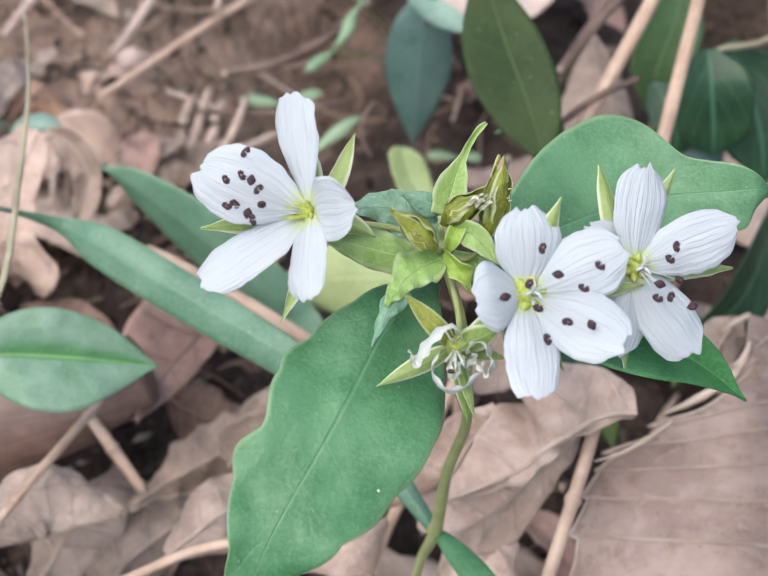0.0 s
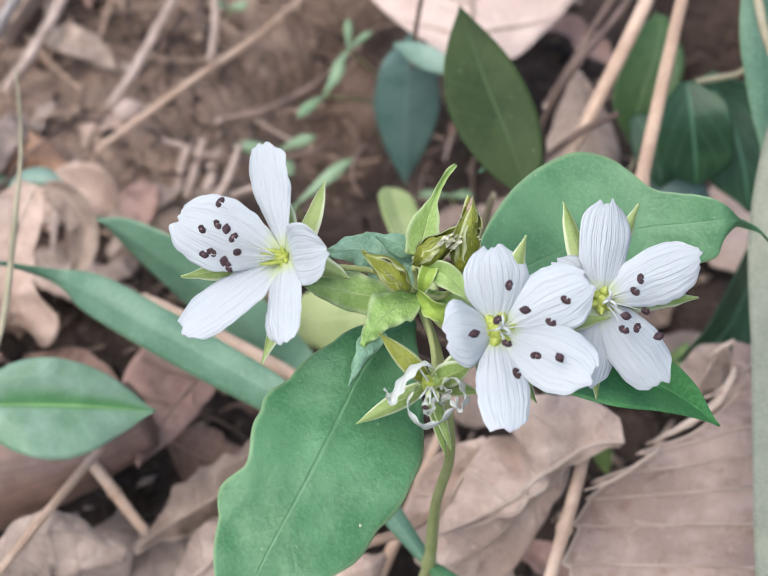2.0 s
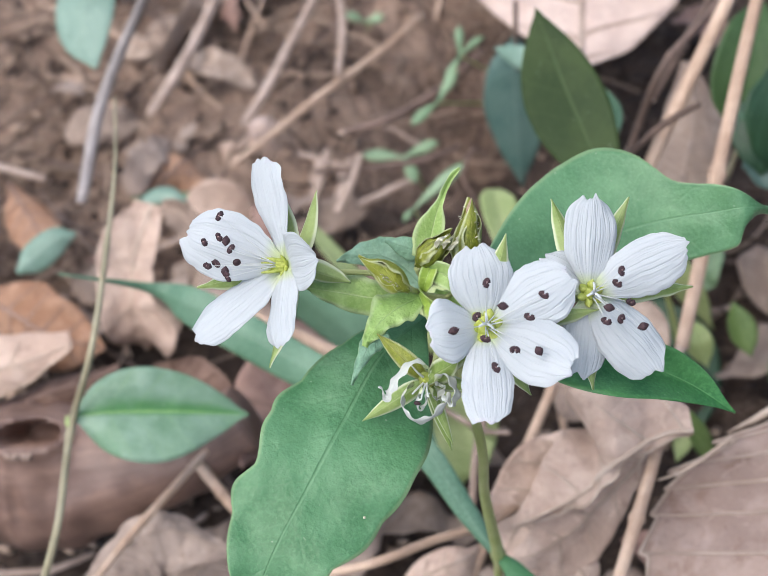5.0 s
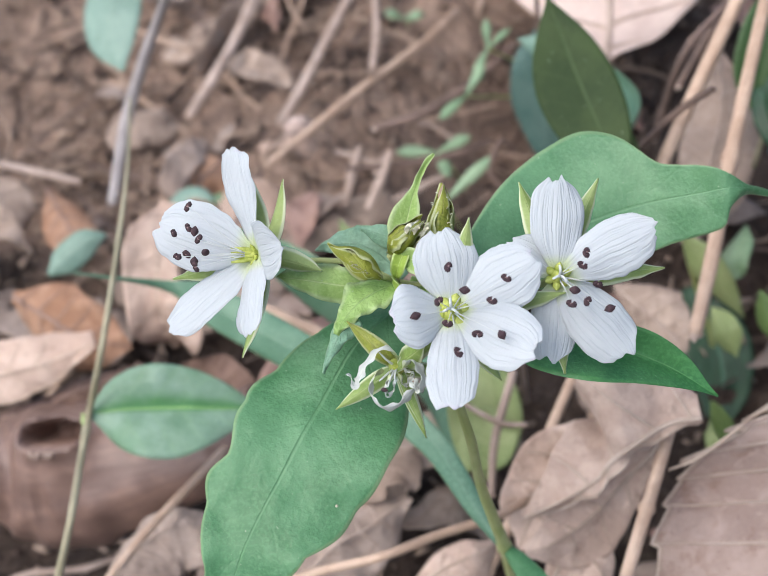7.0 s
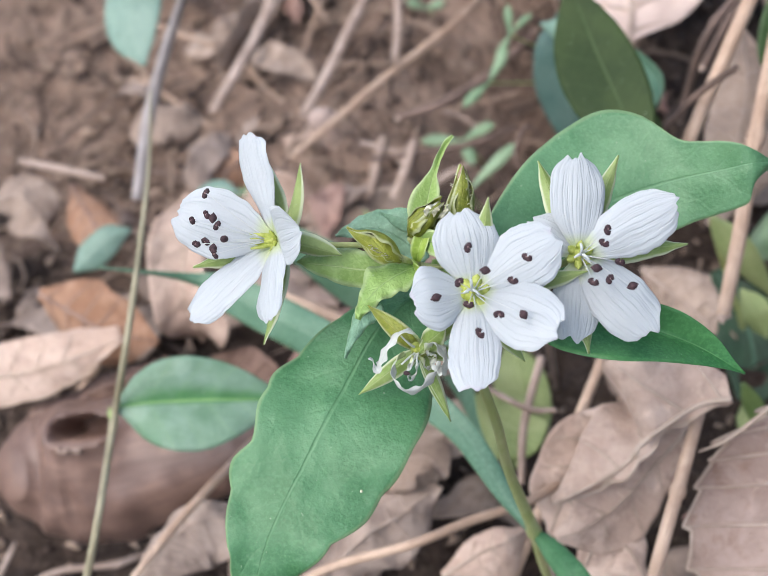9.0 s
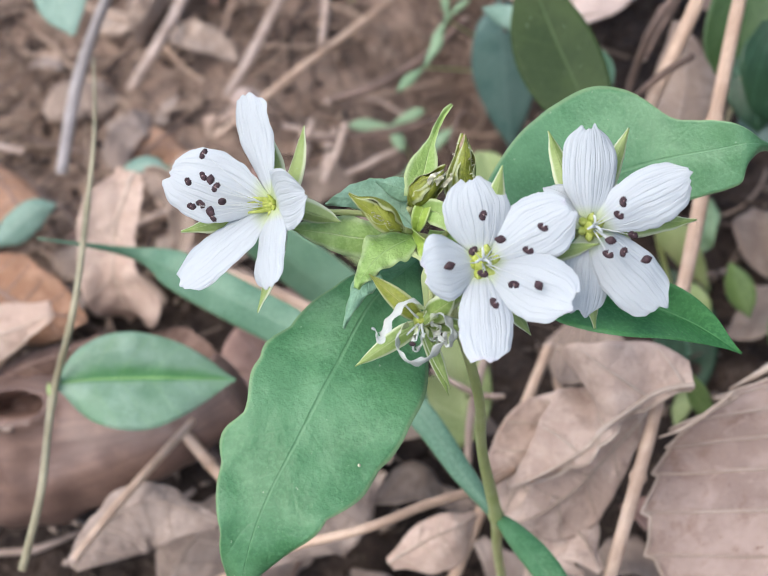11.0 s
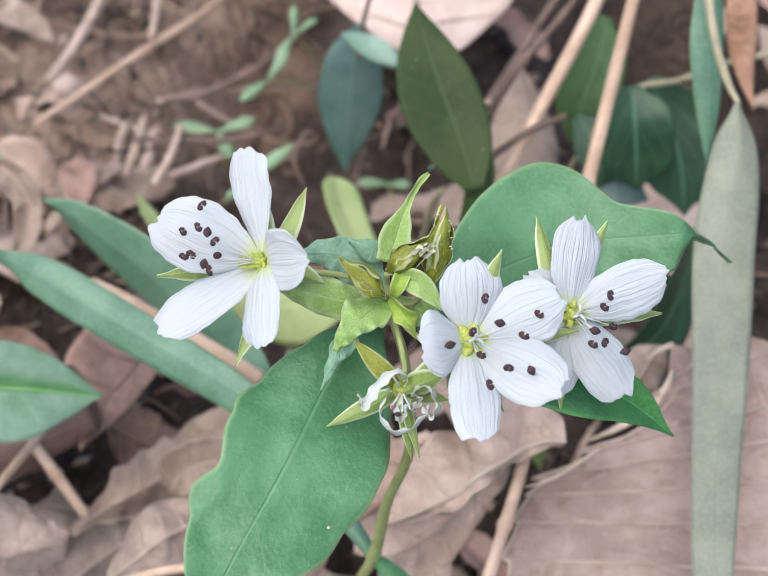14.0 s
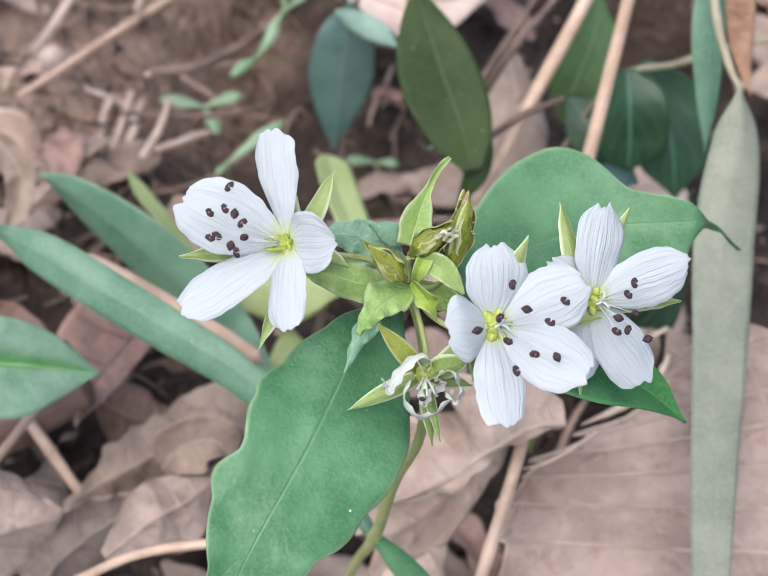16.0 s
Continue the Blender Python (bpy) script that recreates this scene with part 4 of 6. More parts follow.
low_sprout = group_at("shrub_seedling", mm(-58.0, 101.0, -10.0), "low seedling with one narrow blue-green leaf", "seedling")
part("stem", tube("stem", TWIG_GREY, [mm(-58.0, 101.0, -10.0), mm(-56.5, 99.5, 4.0), mm(-55.2, 96.2, 15.0)], [0.4, 0.35, 0.25], 14, 7), low_sprout)
part("leaf", blade("leaf", PALE_TEAL, [mm(-55.2, 96.2, 15.2), mm(-58.4, 97.0, 16.4), mm(-62.0, 96.8, 16.0), mm(-64.6, 95.6, 14.9)], -UPWARD + FACE * 0.5, [0.2, 1.4, 1.7, 1.2, 0.1], nu=24, nv=10, thick=0.3, fold=0.2), low_sprout, "narrow blue-green leaf")

twig_l = group_at("leafy_twig", mm(-73.2, 100.4, 21.5), "thin grey twig with one drooping blue-green leaf", "twig")
part("stem", tube("stem", TWIG_PALE, [mm(-74.4, 95.0, 16.8), mm(-71.3, 106.5, 26.6), mm(-65.0, 110.3, 37.9), mm(-57.7, 109.6, 49.6), mm(-51.6, 107.8, 60.5)], [1.0, 1.15, 1.0, 0.85, 0.7], 30), twig_l)
part("leaf", blade("leaf", PALE_TEAL, [mm(-67.0, 132.3, 44.5), mm(-71.9, 125.5, 43.6), mm(-72.6, 117.4, 39.9), mm(-69.8, 110, 35.7)], Vector((1, 0, 0)), [0.3, 3.9, 5.2, 5.6, 5.2, 3.6, 0.5], nu=30, nv=12, thick=0.3, fold=0.15), twig_l, "drooping blue-green leaf")

dark_plant = group_at("evergreen_seedling", mm(16.9, 76.6, 22.6), "seedling with dark glossy pointed leaves", "seedling")
part("stem", tube("stem", SHOOT, [mm(16.3, 82.9, 14.0), mm(16.7, 79.5, 25.4), mm(17.2, 75.5, 33.6)], [0.6, 0.6, 0.5], 20), dark_plant)
part("leaf", blade("leaf", DARK, [mm(21.4, 68.9, 40.6), mm(18.9, 74.7, 45.4), mm(15.9, 82.0, 49.0), mm(13.2, 89.2, 52.6), mm(11.3, 93.8, 56.2)], Vector((1, 0.1, 0.15)), [1.5, 4.2, 6.0, 6.9, 6.9, 5.9, 4.1, 2.1, 0.1], [1.5, 3.8, 5.0, 5.5, 5.3, 4.5, 3.1, 1.5, 0.1], 40, 14, 0.35, fold=0.12, wave=(0.2, 2, 0), rough=0.2), dark_plant, "dark green pointed leaf")
part("leaf", blade("leaf", LEAF_FAR, [mm(14.4, 71.3, 42.5), mm(21.6, 82.3, 36.6), mm(23.2, 91.2, 34.8), mm(19.4, 98.4, 35.2), mm(13.9, 104.4, 34.8)], Vector((0.6, 0, 0.8)), [0.4, 1.4, 1.7, 1.3, 0.1], nu=30, nv=8, thick=0.3, fold=0.3), dark_plant, "narrow green leaf curving behind")
part("leaf", blade("leaf", DARK, [mm(19.8, 66.6, 35.6), mm(22.2, 70.5, 39.2), mm(23.1, 73.9, 42.3), mm(22.2, 75.9, 43.9)], Vector((0.9, 0.3, 0)), [0.4, 1.9, 1.9, 1.0, 0.1], nu=20, nv=8, thick=0.3, fold=0.2), dark_plant)

teal_plant = group_at("broadleaf_seedling", mm(5.7, 109.4, -9.9), "seedling with dull blue-green leaves among litter", "seedling")
part("stem", tube("stem", TWIG, [mm(5.7, 109.4, -9.9), mm(4.9, 116.9, 8.2), mm(4.8, 117.6, 27.4), mm(5.9, 116.3, 40.4)], [0.5, 0.5, 0.45, 0.4], 20), teal_plant)
part("leaf", blade("leaf", TEAL, [mm(4.6, 120.2, 29.7), mm(4.0, 117.0, 22.2), mm(3.8, 114.4, 12.9), mm(3.9, 111.4, 1.0)], Vector((1, 0, 0.1)), [0.5, 4.2, 5.6, 5.8, 3.6, 0.1], nu=36, nv=14, thick=0.35, fold=0.15, wave=(0.3, 2, 0), rough=0.2), teal_plant, "dull blue-green hanging leaf")
part("leaf", blade("leaf", PALE_TEAL, [mm(1.5, 116.2, 30.5), mm(4.9, 113.5, 30.9), mm(9.1, 110.5, 31.0), mm(12.6, 108.6, 29.6)], UPWARD, [0.3, 1.6, 2.1, 1.5, 0.1], nu=24, nv=10, thick=0.3, fold=0.1), teal_plant, "pale blue-green leaf")

ivy = group_at("ivy", mm(53.2, 89.3, 12.1), "trailing ivy with dark rounded leaves", "ivy")
part("stem", tube("stem", SHOOT, [mm(40.7, 97.7, 13.5), mm(46.3, 96.9, 34.3), mm(49.8, 97.7, 37.7), mm(57.8, 98.8, 39.4), mm(64.9, 100.9, 41.9)], [0.45, 0.5, 0.55, 0.5, 0.4], 30), ivy)
part("leaf", blade("leaf", IVY, [mm(48.4, 95.3, 40.2), mm(49.3, 91.1, 36.6), mm(50.6, 88.8, 30.0), mm(51.4, 87.6, 24.4)], X, [1.5, 5.6, 6.3, 5.2, 0.3], nu=30, nv=14, thick=0.35, fold=-0.1, cup=-0.2, rough=0.2), ivy, "round glossy ivy leaf")
part("leaf", blade("leaf", IVY, [mm(52.9, 101.5, 36.7), mm(57.0, 97.5, 31.2), mm(59.8, 92.5, 24.8), mm(61.5, 89.0, 17.3)], Vector((1, 0, 0.2)), [1.5, 6.0, 6.8, 5.6, 0.3], nu=30, nv=14, thick=0.35, fold=0.1, cup=-0.2, rough=0.2), ivy, "large dark ivy leaf")
part("leaf", blade("leaf", IVY_LIGHT, [mm(47.1, 117.6, 36.2), mm(45.5, 109.8, 33.9), mm(43.0, 104.1, 28.7), mm(41.5, 100.0, 22.6)], Vector((1, 0, -0.3)), [1.2, 4.6, 5.6, 4.4, 0.2], nu=30, nv=14, thick=0.35, cup=-0.2, rough=0.2), ivy, "dark ivy leaf behind a dry stalk")
part("leaf", blade("leaf", IVY, [mm(41.9, 100.9, 28.1), mm(44.7, 96.4, 26.8), mm(46.2, 92.7, 23.6), mm(46.3, 91.4, 20.2)], Vector((1, 0, 0.3)), [1.0, 3.4, 3.6, 2.4, 0.2], nu=24, nv=12, thick=0.35, cup=-0.2), ivy)
part("leaf", blade("leaf", TEAL, [mm(43.6, 94.6, 20.4), mm(47.5, 92.0, 20.9), mm(51.7, 91.0, 20.4), mm(55.1, 91.0, 18.4)], UPWARD, [0.8, 2.8, 3.0, 2.2, 0.2], nu=24, nv=10, thick=0.35, cup=-0.1), ivy, "grey-green ivy leaf")
part("leaf", blade("leaf", IVY, [mm(65.7, 91.7, 15.4), mm(58.0, 71.0, 15.2), mm(53.4, 63.9, 13.2), mm(47.2, 61.6, 10.6)], Vector((0.5, 0, -0.8)), [1.0, 5.0, 6.0, 4.0, 0.2], nu=26, nv=12, thick=0.35, cup=-0.2), ivy)
part("leaf", blade("leaf", IVY, [mm(27.9, 89.1, -6.6), mm(32.4, 81.1, -10.9), mm(33.7, 72.7, -14.3), mm(31.6, 62.9, -17.9)], X, [1.0, 5.0, 5.6, 4.0, 0.2], nu=26, nv=12, thick=0.35, cup=-0.2), ivy)

grass = group_at("broad_grass", mm(55.5, 85.2, 66.9), "withered broad grass blade bent over at its stalk", "grass")
part("stalk", tube("stalk", SHOOT, [mm(52.1, 84.3, 72.8), mm(53.0, 74.1, 68.6), mm(54.8, 68.2, 65.5), mm(56, 64.7, 64.7)], [0.75, 0.7, 0.6, 0.45], 24), grass, "straw-coloured stalk")
part("blade", blade("blade", BLADE, [mm(56, 64.7, 64.7), mm(56.5, 59.4, 59.7), mm(54.9, 48.4, 51.1), mm(54.2, 33.7, 42.8), mm(52.4, 16.9, 37.3), mm(50.7, 1.7, 33.2), mm(50.0, -10.6, 27.1)], [Vector((1, 0.15, 0)), Vector((1, -0.1, 0.0))], [0.5, 3.1, 4.3, 4.5, 4.1, 3.6, 3.1, 2.4, 1.4], [0.5, 2.7, 4.2, 4.4, 3.9, 3.3, 2.8, 2.2, 1.3], 60, 10, 0.22, fold=[0.6, 0.1, 0.03, 0.04], wave=(0.2, 1.5, 0), rough=0.15), grass, "grey-green withered blade")
part("blade", blade("blade", LEAF_FAR, [mm(53.8, 88.2, 71.7), mm(53.9, 78.4, 63.2), mm(54.8, 73.2, 56.4), mm(55.3, 67.6, 49.2)], Vector((1, 0.2, 0)), [1.5, 2.6, 2.4, 1.6, 0.1], nu=30, nv=8, thick=0.25, fold=0.2), grass, "dark green blade")
part("blade", blade("blade", DEAD_ORANGE, [mm(61.6, 96.6, 65.9), mm(61.7, 88.7, 59.0), mm(62.4, 83.6, 54.6), mm(63.8, 79.1, 50.7)], Vector((1, 0.2, 0)), [2.0, 2.6, 2.2, 1.2, 0.1], nu=24, nv=8, thick=0.25, fold=0.2), grass, "dry orange-brown blade")

yellow = group_at("yellowing_seedling", mm(5.2, 70.8, -20.3), "seedling with broad pale yellow-green leaves", "seedling")
part("stem", tube("stem", TWIG_GREY, [mm(-0.4, 70.3, -14.4), mm(0.9, 67.7, -0.2), mm(1.5, 66.9, 10.8), mm(2.9, 70.5, 14.1)], [0.5, 0.65, 0.65, 0.5], 20), yellow, "pinkish brown stem")
part("leaf", blade("leaf", YELLOW, [mm(8.0, 70.5, 14.5), mm(5.5, 78.3, 16.5), mm(2.9, 85.7, 18.0), mm(1.2, 92.3, 18.9)], Vector((0.9, 0, -0.3)), [1.0, 3.0, 3.4, 3.5, 3.2], nu=26, nv=10, thick=0.3, fold=0.2, round_tip=0.12, rough=0.2), yellow)
part("leaf", blade("leaf", YELLOW, [mm(3.7, 64.4, 16.3), mm(-2.7, 66.1, 15.4), mm(-10.0, 66.8, 13.7), mm(-18.2, 68.3, 10.3)], Vector((0.1, 0, 0)) - UPWARD, [1.0, 4.6, 5.6, 4.4, 0.4], [1.0, 5.5, 6.6, 4.4, 0.4], nu=28, nv=12, thick=0.3, fold=0.1, rough=0.2), yellow)
part("leaf", blade("leaf", YELLOW, [mm(-11.3, 54.6, 3.6), mm(-6.9, 50.5, 3.5), mm(-2.2, 49.2, 1.2), mm(1.8, 50.7, 1.7)], Vector((0.3, 0, 0)) - UPWARD, [1.0, 4.4, 5.6, 3.6, 0.2], nu=24, nv=10, thick=0.3, fold=0.1, rough=0.2), yellow)
part("leaf", blade("leaf", YELLOW, [mm(-4.4, 64.4, 6.9), mm(-3.0, 58.1, 2.9), mm(-2.7, 52.9, -2.2), mm(-5.1, 48.7, -7.8)], Vector((0.9, 0, -0.2)), [0.8, 4.0, 4.6, 3.4, 0.4], nu=26, nv=10, thick=0.3, fold=0.1, rough=0.2), yellow)
part("leaf", blade("leaf", YELLOW, [mm(-19.9, 79.0, 5.4), mm(-25.2, 84.7, 7.4), mm(-29.7, 89.7, 9.1), mm(-32.6, 94.2, 10.4)], Vector((0.8, 0, -0.5)), [0.6, 2.0, 2.4, 1.8, 0.2], nu=20, nv=8, thick=0.3, fold=0.1), yellow)

spurge = group_at("low_herb", mm(31.8, 79.6, -17.1), "low herb with yellow-green leaves under dry stalks", "herb")
part("stem", tube("stem", STEM, [mm(33.3, 77.3, -19.8), mm(31.3, 81.0, -5.6), mm(29.3, 83.0, 7.1), mm(28.8, 84.0, 13.2)], [0.5, 0.5, 0.45, 0.3], 20), spurge)
for base, mid_p, tip, w in ((mm(29.1, 83.4, 12.6), mm(32.5, 81.0, 6.5), mm(37.9, 79.4, -4.5), 3.0), (mm(32.7, 77.5, 0.6), mm(34.9, 72.4, -0.1), mm(36.6, 69.7, -3.3), 2.8), (mm(38.9, 93.6, 3.6), mm(35.4, 86.3, 3.0), mm(33.5, 82.5, 0.0), 4.5), (mm(32.8, 67.9, -13.6), mm(32.0, 62.5, -13.4), mm(30.9, 59.4, -16.0), 2.0), (mm(50.6, 70.5, 5.0), mm(49.0, 66.5, 1.6), mm(47.2, 61.5, -3.0), 3.2), (mm(41.0, 76.0, 6.0), mm(42.4, 72.4, 2.4), mm(43.8, 69.5, -0.5), 2.6), (mm(33.2, 50.6, 8.6), mm(34.8, 48.9, 3.4), mm(36.4, 47.6, -1.6), 1.8)):
    part("leaf", blade("leaf", HERB if base.x > 0.0329 and w < 4 else YELLOW if w < 4 else TINY, [base, base.lerp(mid_p, 0.5), mid_p, mid_p.lerp(tip, 0.5), tip], Vector((0.7, 0, 0.5)), [0.4, w * 0.8, w, w * 0.7, 0.1], nu=22, nv=8, thick=0.3, fold=0.2), spurge)


def sprout(foot, crown, leaves, label="tiny seedling with small pale green leaves"):
    """A tiny seedling: a thread-like stem and a few small oval leaves as (tip, half-width)."""
    ob = group_at("tiny_seedling", foot, label, "seedling", "tiny seedlings in the litter")
    part("stem", tube("stem", STEM, [foot, foot.lerp(crown, 0.5) + X * 0.0008, crown], [0.3, 0.28, 0.25], 14, 6), ob)
    for tip, w in leaves:
        d = (tip - crown).normalized()
        part("leaf", blade("leaf", TINY, [crown, crown.lerp(tip, 0.4) + Z * 0.0004, crown.lerp(tip, 0.75) + Z * 0.0004, tip], Z.cross(d) * 0.5 + FACE.cross(d), [0.25, w * 0.45, w * 0.68, w * 0.5, 0.1], nu=18, nv=8, thick=0.25, fold=0.2), ob)


sprout(mm(-19.4, 136.3, -23.8), mm(-20.4, 125.4, -3.1), [(mm(-29.3, 127.7, -4.3), 1.9), (mm(-13.0, 125.7, 0.2), 1.8), (mm(-17.4, 118.8, -4.0), 1.9)])
sprout(mm(-1.9, 146.3, -8.7), mm(-11.2, 120.7, 14.6), [(mm(-16.1, 116.5, 12.8), 1.6), (mm(-7.5, 126.2, 17.5), 1.5)])
sprout(mm(-0.0, 148.5, -6.6), mm(-6.9, 128.3, 19.3), [(mm(-10.0, 124.2, 15.5), 1.3), (mm(-7.0, 132.6, 23.1), 1.2), (mm(-2.4, 130.6, 21.7), 1.0)])
sprout(mm(13.6, 116.9, -14.3), mm(12.2, 113.6, -3.3), [(mm(6.2, 113.9, -3.6), 1.5), (mm(16.8, 113.3, -3.1), 1.4)])
sprout(mm(-14.0, 112.0, -22.0), mm(-15.6, 103.4, 4.0), [(mm(-5.6, 110.6, 8.8), 1.8), (mm(-17.5, 101.0, 3.0), 1.0)])
sprout(mm(-70.4, 121.3, -12.6), mm(-69.7, 119.0, -7.6), [(mm(-75.0, 118.3, -4.6), 1.8), (mm(-62.9, 119.8, -6.0), 1.8)])
sprout(mm(-34.9, 180.4, -14.0), mm(-33.8, 174.6, -7.5), [(mm(-37.7, 174.0, -4.7), 1.7), (mm(-29.3, 174.4, -6.3), 1.7)])

# ---- fallen leaves ----
def fallen(material, pts, side, left, right=None, label="", name="fallen_leaf", veins=5, rise=0.1, rim=(), runs=(), nu=40, nv=14, thick=0.3, **form):
    """A dead leaf: its blade, with the raised midrib and side veins as parts."""
    ob = alone(name, blade(name, material, pts, side, left, right, nu, nv, thick, **form), label, "leaf")
    at = sheet(pts, side, left, right, **form)
    w = max(left) / 9.0
    rib = VEIN_DARK if material in (DEAD_RED, DEAD_ORANGE, DEAD_DARK_SHADE) else RIM if material is DEAD_TAN else VEIN

    def on(u, v):
        q, nrm = at(u, v)
        return q + nrm * (0.00008 if nrm.dot(FACE) > 0 else -0.00008 - thick * 0.001)

    for edge in rim:
        part("rim", tube("rim", RIM, [on(0.02 + 0.96 * i / 220, edge * 0.995) for i in range(221)], [0.16, 0.26, 0.26, 0.16], 440, 5), ob, "pale turned-up rim")
    part("midrib", tube("midrib", rib, [on(u / 20, 0.0) for u in range(21)], [0.4 * w ** 0.4, 0.34 * w ** 0.4, 0.12], 50, 6), ob)
    for start, end in runs:
        for sign in (-1, 1):
            run = [on(start + (end - start) * s / 12, sign * s * 0.0825) for s in range(13)]
            part("vein", tube("vein", rib, run, [0.34, 0.28, 0.2], 40, 6), ob)
    for i in range(0 if runs else veins):
        for sign in (-1, 1):
            u0 = max(0.02, (i + 0.8) / veins - rise) if rise < 0.1 else 0.06 + 0.8 * (i + (0.12 if sign > 0 else 0)) / veins
            run = [on(min(0.98, u0 + rise * s / 10), sign * s * 0.093) for s in range(11)]
            part("vein", tube("vein", rib, run, [0.2 * w ** 0.5, 0.16 * w ** 0.5, 0.07], 30, 6), ob)
    return ob


toothed = fallen(DEAD_ROSY_DIM, [mm(59.2, -15.2, 14.6), mm(62.7, -1.5, 17.6), mm(64.9, 12.4, 20.6), mm(65.8, 25.8, 25.4), mm(64.2, 37.0, 30.4), mm(60.2, 48.0, 32.6)], Vector((1, 0.15, 0.1)),
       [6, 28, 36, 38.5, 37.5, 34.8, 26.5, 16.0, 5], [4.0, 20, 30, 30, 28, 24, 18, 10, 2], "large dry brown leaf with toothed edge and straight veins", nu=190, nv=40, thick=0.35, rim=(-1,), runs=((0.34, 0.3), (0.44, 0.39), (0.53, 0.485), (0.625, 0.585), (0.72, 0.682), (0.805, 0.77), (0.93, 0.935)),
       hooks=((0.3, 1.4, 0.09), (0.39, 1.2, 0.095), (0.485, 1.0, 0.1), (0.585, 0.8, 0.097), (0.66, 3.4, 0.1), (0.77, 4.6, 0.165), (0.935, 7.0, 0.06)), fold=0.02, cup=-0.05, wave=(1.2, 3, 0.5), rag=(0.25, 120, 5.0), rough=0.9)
for run, radii in (([mm(38.3, 34.6, 23.4), mm(42.5, 36.1, 24.8), mm(45.9, 37.6, 26.2), mm(48.7, 39.3, 27.9), mm(50.2, 41.2, 29.6), mm(50.9, 42.8, 31.1)], [0.15, 0.55, 0.7, 0.75, 0.6, 0.3]), ([mm(47.8, 46.1, 29.6), mm(49.3, 46.9, 30.4), mm(51.5, 47.8, 31.2)], [0.12, 0.4, 0.45]), ([mm(28.3, 24.1, 26.3), mm(31.8, 25.0, 27.1), mm(34.7, 26.3, 28.3), mm(37.2, 27.6, 29.5), mm(38.7, 28.5, 30.4)], [0.12, 0.3, 0.35, 0.35, 0.25])):
    part("rolled_rim", tube("rolled_rim", RIM, run, radii, 40, 8, bumpy=0.25), toothed, "pale rolled rim of a tooth")
part("lobe", blade("lobe", DEAD_ROSY_DIM, [mm(45.9, 37.6, 26.2), mm(50.2, 41.2, 29.6), mm(51.5, 47.8, 31.2)], X, [0.2, 0.3, 0.3, 0.2], [3.0, 8.0, 9.0, 6.0], nu=30, nv=14, thick=0.3, fold=-0.05, cup=-0.1, rough=0.6), toothed, "lobe of a dry brown leaf")
fallen(DEAD_TAN, [mm(33.4, 27.6, 33.1), mm(29.1, 26.9, 32.8), mm(22.7, 23.8, 31.0), mm(19.2, 22.5, 27.2), mm(13.7, 21.0, 24.1), mm(7.5, 19.8, 21.5)], [Vector((-0.2, -0.6, -0.75)), Vector((-0.45, -0.5, -0.75))],
       [3, 6.5, 11, 8.6, 5.0, 0.6], [0.3, 0.8, 0.9, 1.2, 0.8, 0.3], "dry tan leaf with a torn turned-up edge", nu=70, nv=26, thick=0.35, veins=4, rim=(1,), fold=[0.2, 0.3, 0.35, 0.3], cup=0.15, wave=(0.9, 2.3, 0.2), rag=(1.6, 260, 2.0), rough=1.3)
fallen(DEAD_TAN, [mm(27.5, 31.2, 24.9), mm(22.7, 27.1, 21.6), mm(17.6, 23.2, 18.5), mm(12.6, 20.3, 16.4), mm(7.2, 18.3, 15.2)], X * 0.69 - UPWARD * 0.72 - FACE * 0.35,
       [0.3, 3.5, 5, 5, 3.2, 0.5], [0.3, 2.2, 4.6, 6.4, 5.6, 1.0], "dry brown leaf half under a torn leaf", nu=50, nv=20, thick=0.35, veins=4, fold=0.1, wave=(0.4, 2.3, 0.2), rag=(1.2, 220, 3.0), rough=1.0)
fallen(DEAD_GREY, [mm(-30.3, 20.2, 4.4), mm(-23.6, 24.4, 8.4), mm(-18.1, 28.8, 8.1), mm(-13.5, 34.8, 7.1)], Vector((0.6, -0.6, -0.4)), [1, 4.5, 5.5, 4, 0.5], [1, 5, 6, 4, 0.5], "dry grey-brown leaf curled beside a stem", nu=40, nv=16, fold=-0.45, cup=-0.2, wave=(0.8, 3, 0), rag=(1.2, 180, 1.0), rough=1.2)
fallen(DEAD, [mm(-23.1, 36.3, 4.5), mm(-19.6, 37.4, 9.3), mm(-15.1, 37.7, 10.4), mm(-12.4, 35.5, 7.4)], Vector((0.3, -0.6, -0.5)), [1, 3.5, 4, 3, 0.4], label="small tan leaf curled into a cup", nu=30, nv=14, fold=0.3, cup=0.5, rag=(0.9, 200, 5.0), rough=0.9, veins=3)
fallen(DEAD_TAN, [mm(-11.7, 19.6, 4.4), mm(-5.9, 21.2, 7.6), mm(-1.6, 23.2, 7.9), mm(1.2, 26.6, 6.3)], Vector((0.3, -0.7, -0.5)), [0.8, 2.2, 2.5, 1.6, 0.3], [1, 4.5, 5, 3, 0.3], "tan dry leaf lying at the foot of a stem", nu=34, nv=14, fold=-0.15, cup=-0.2, rag=(0.9, 200, 7.0), rough=0.8, veins=4)
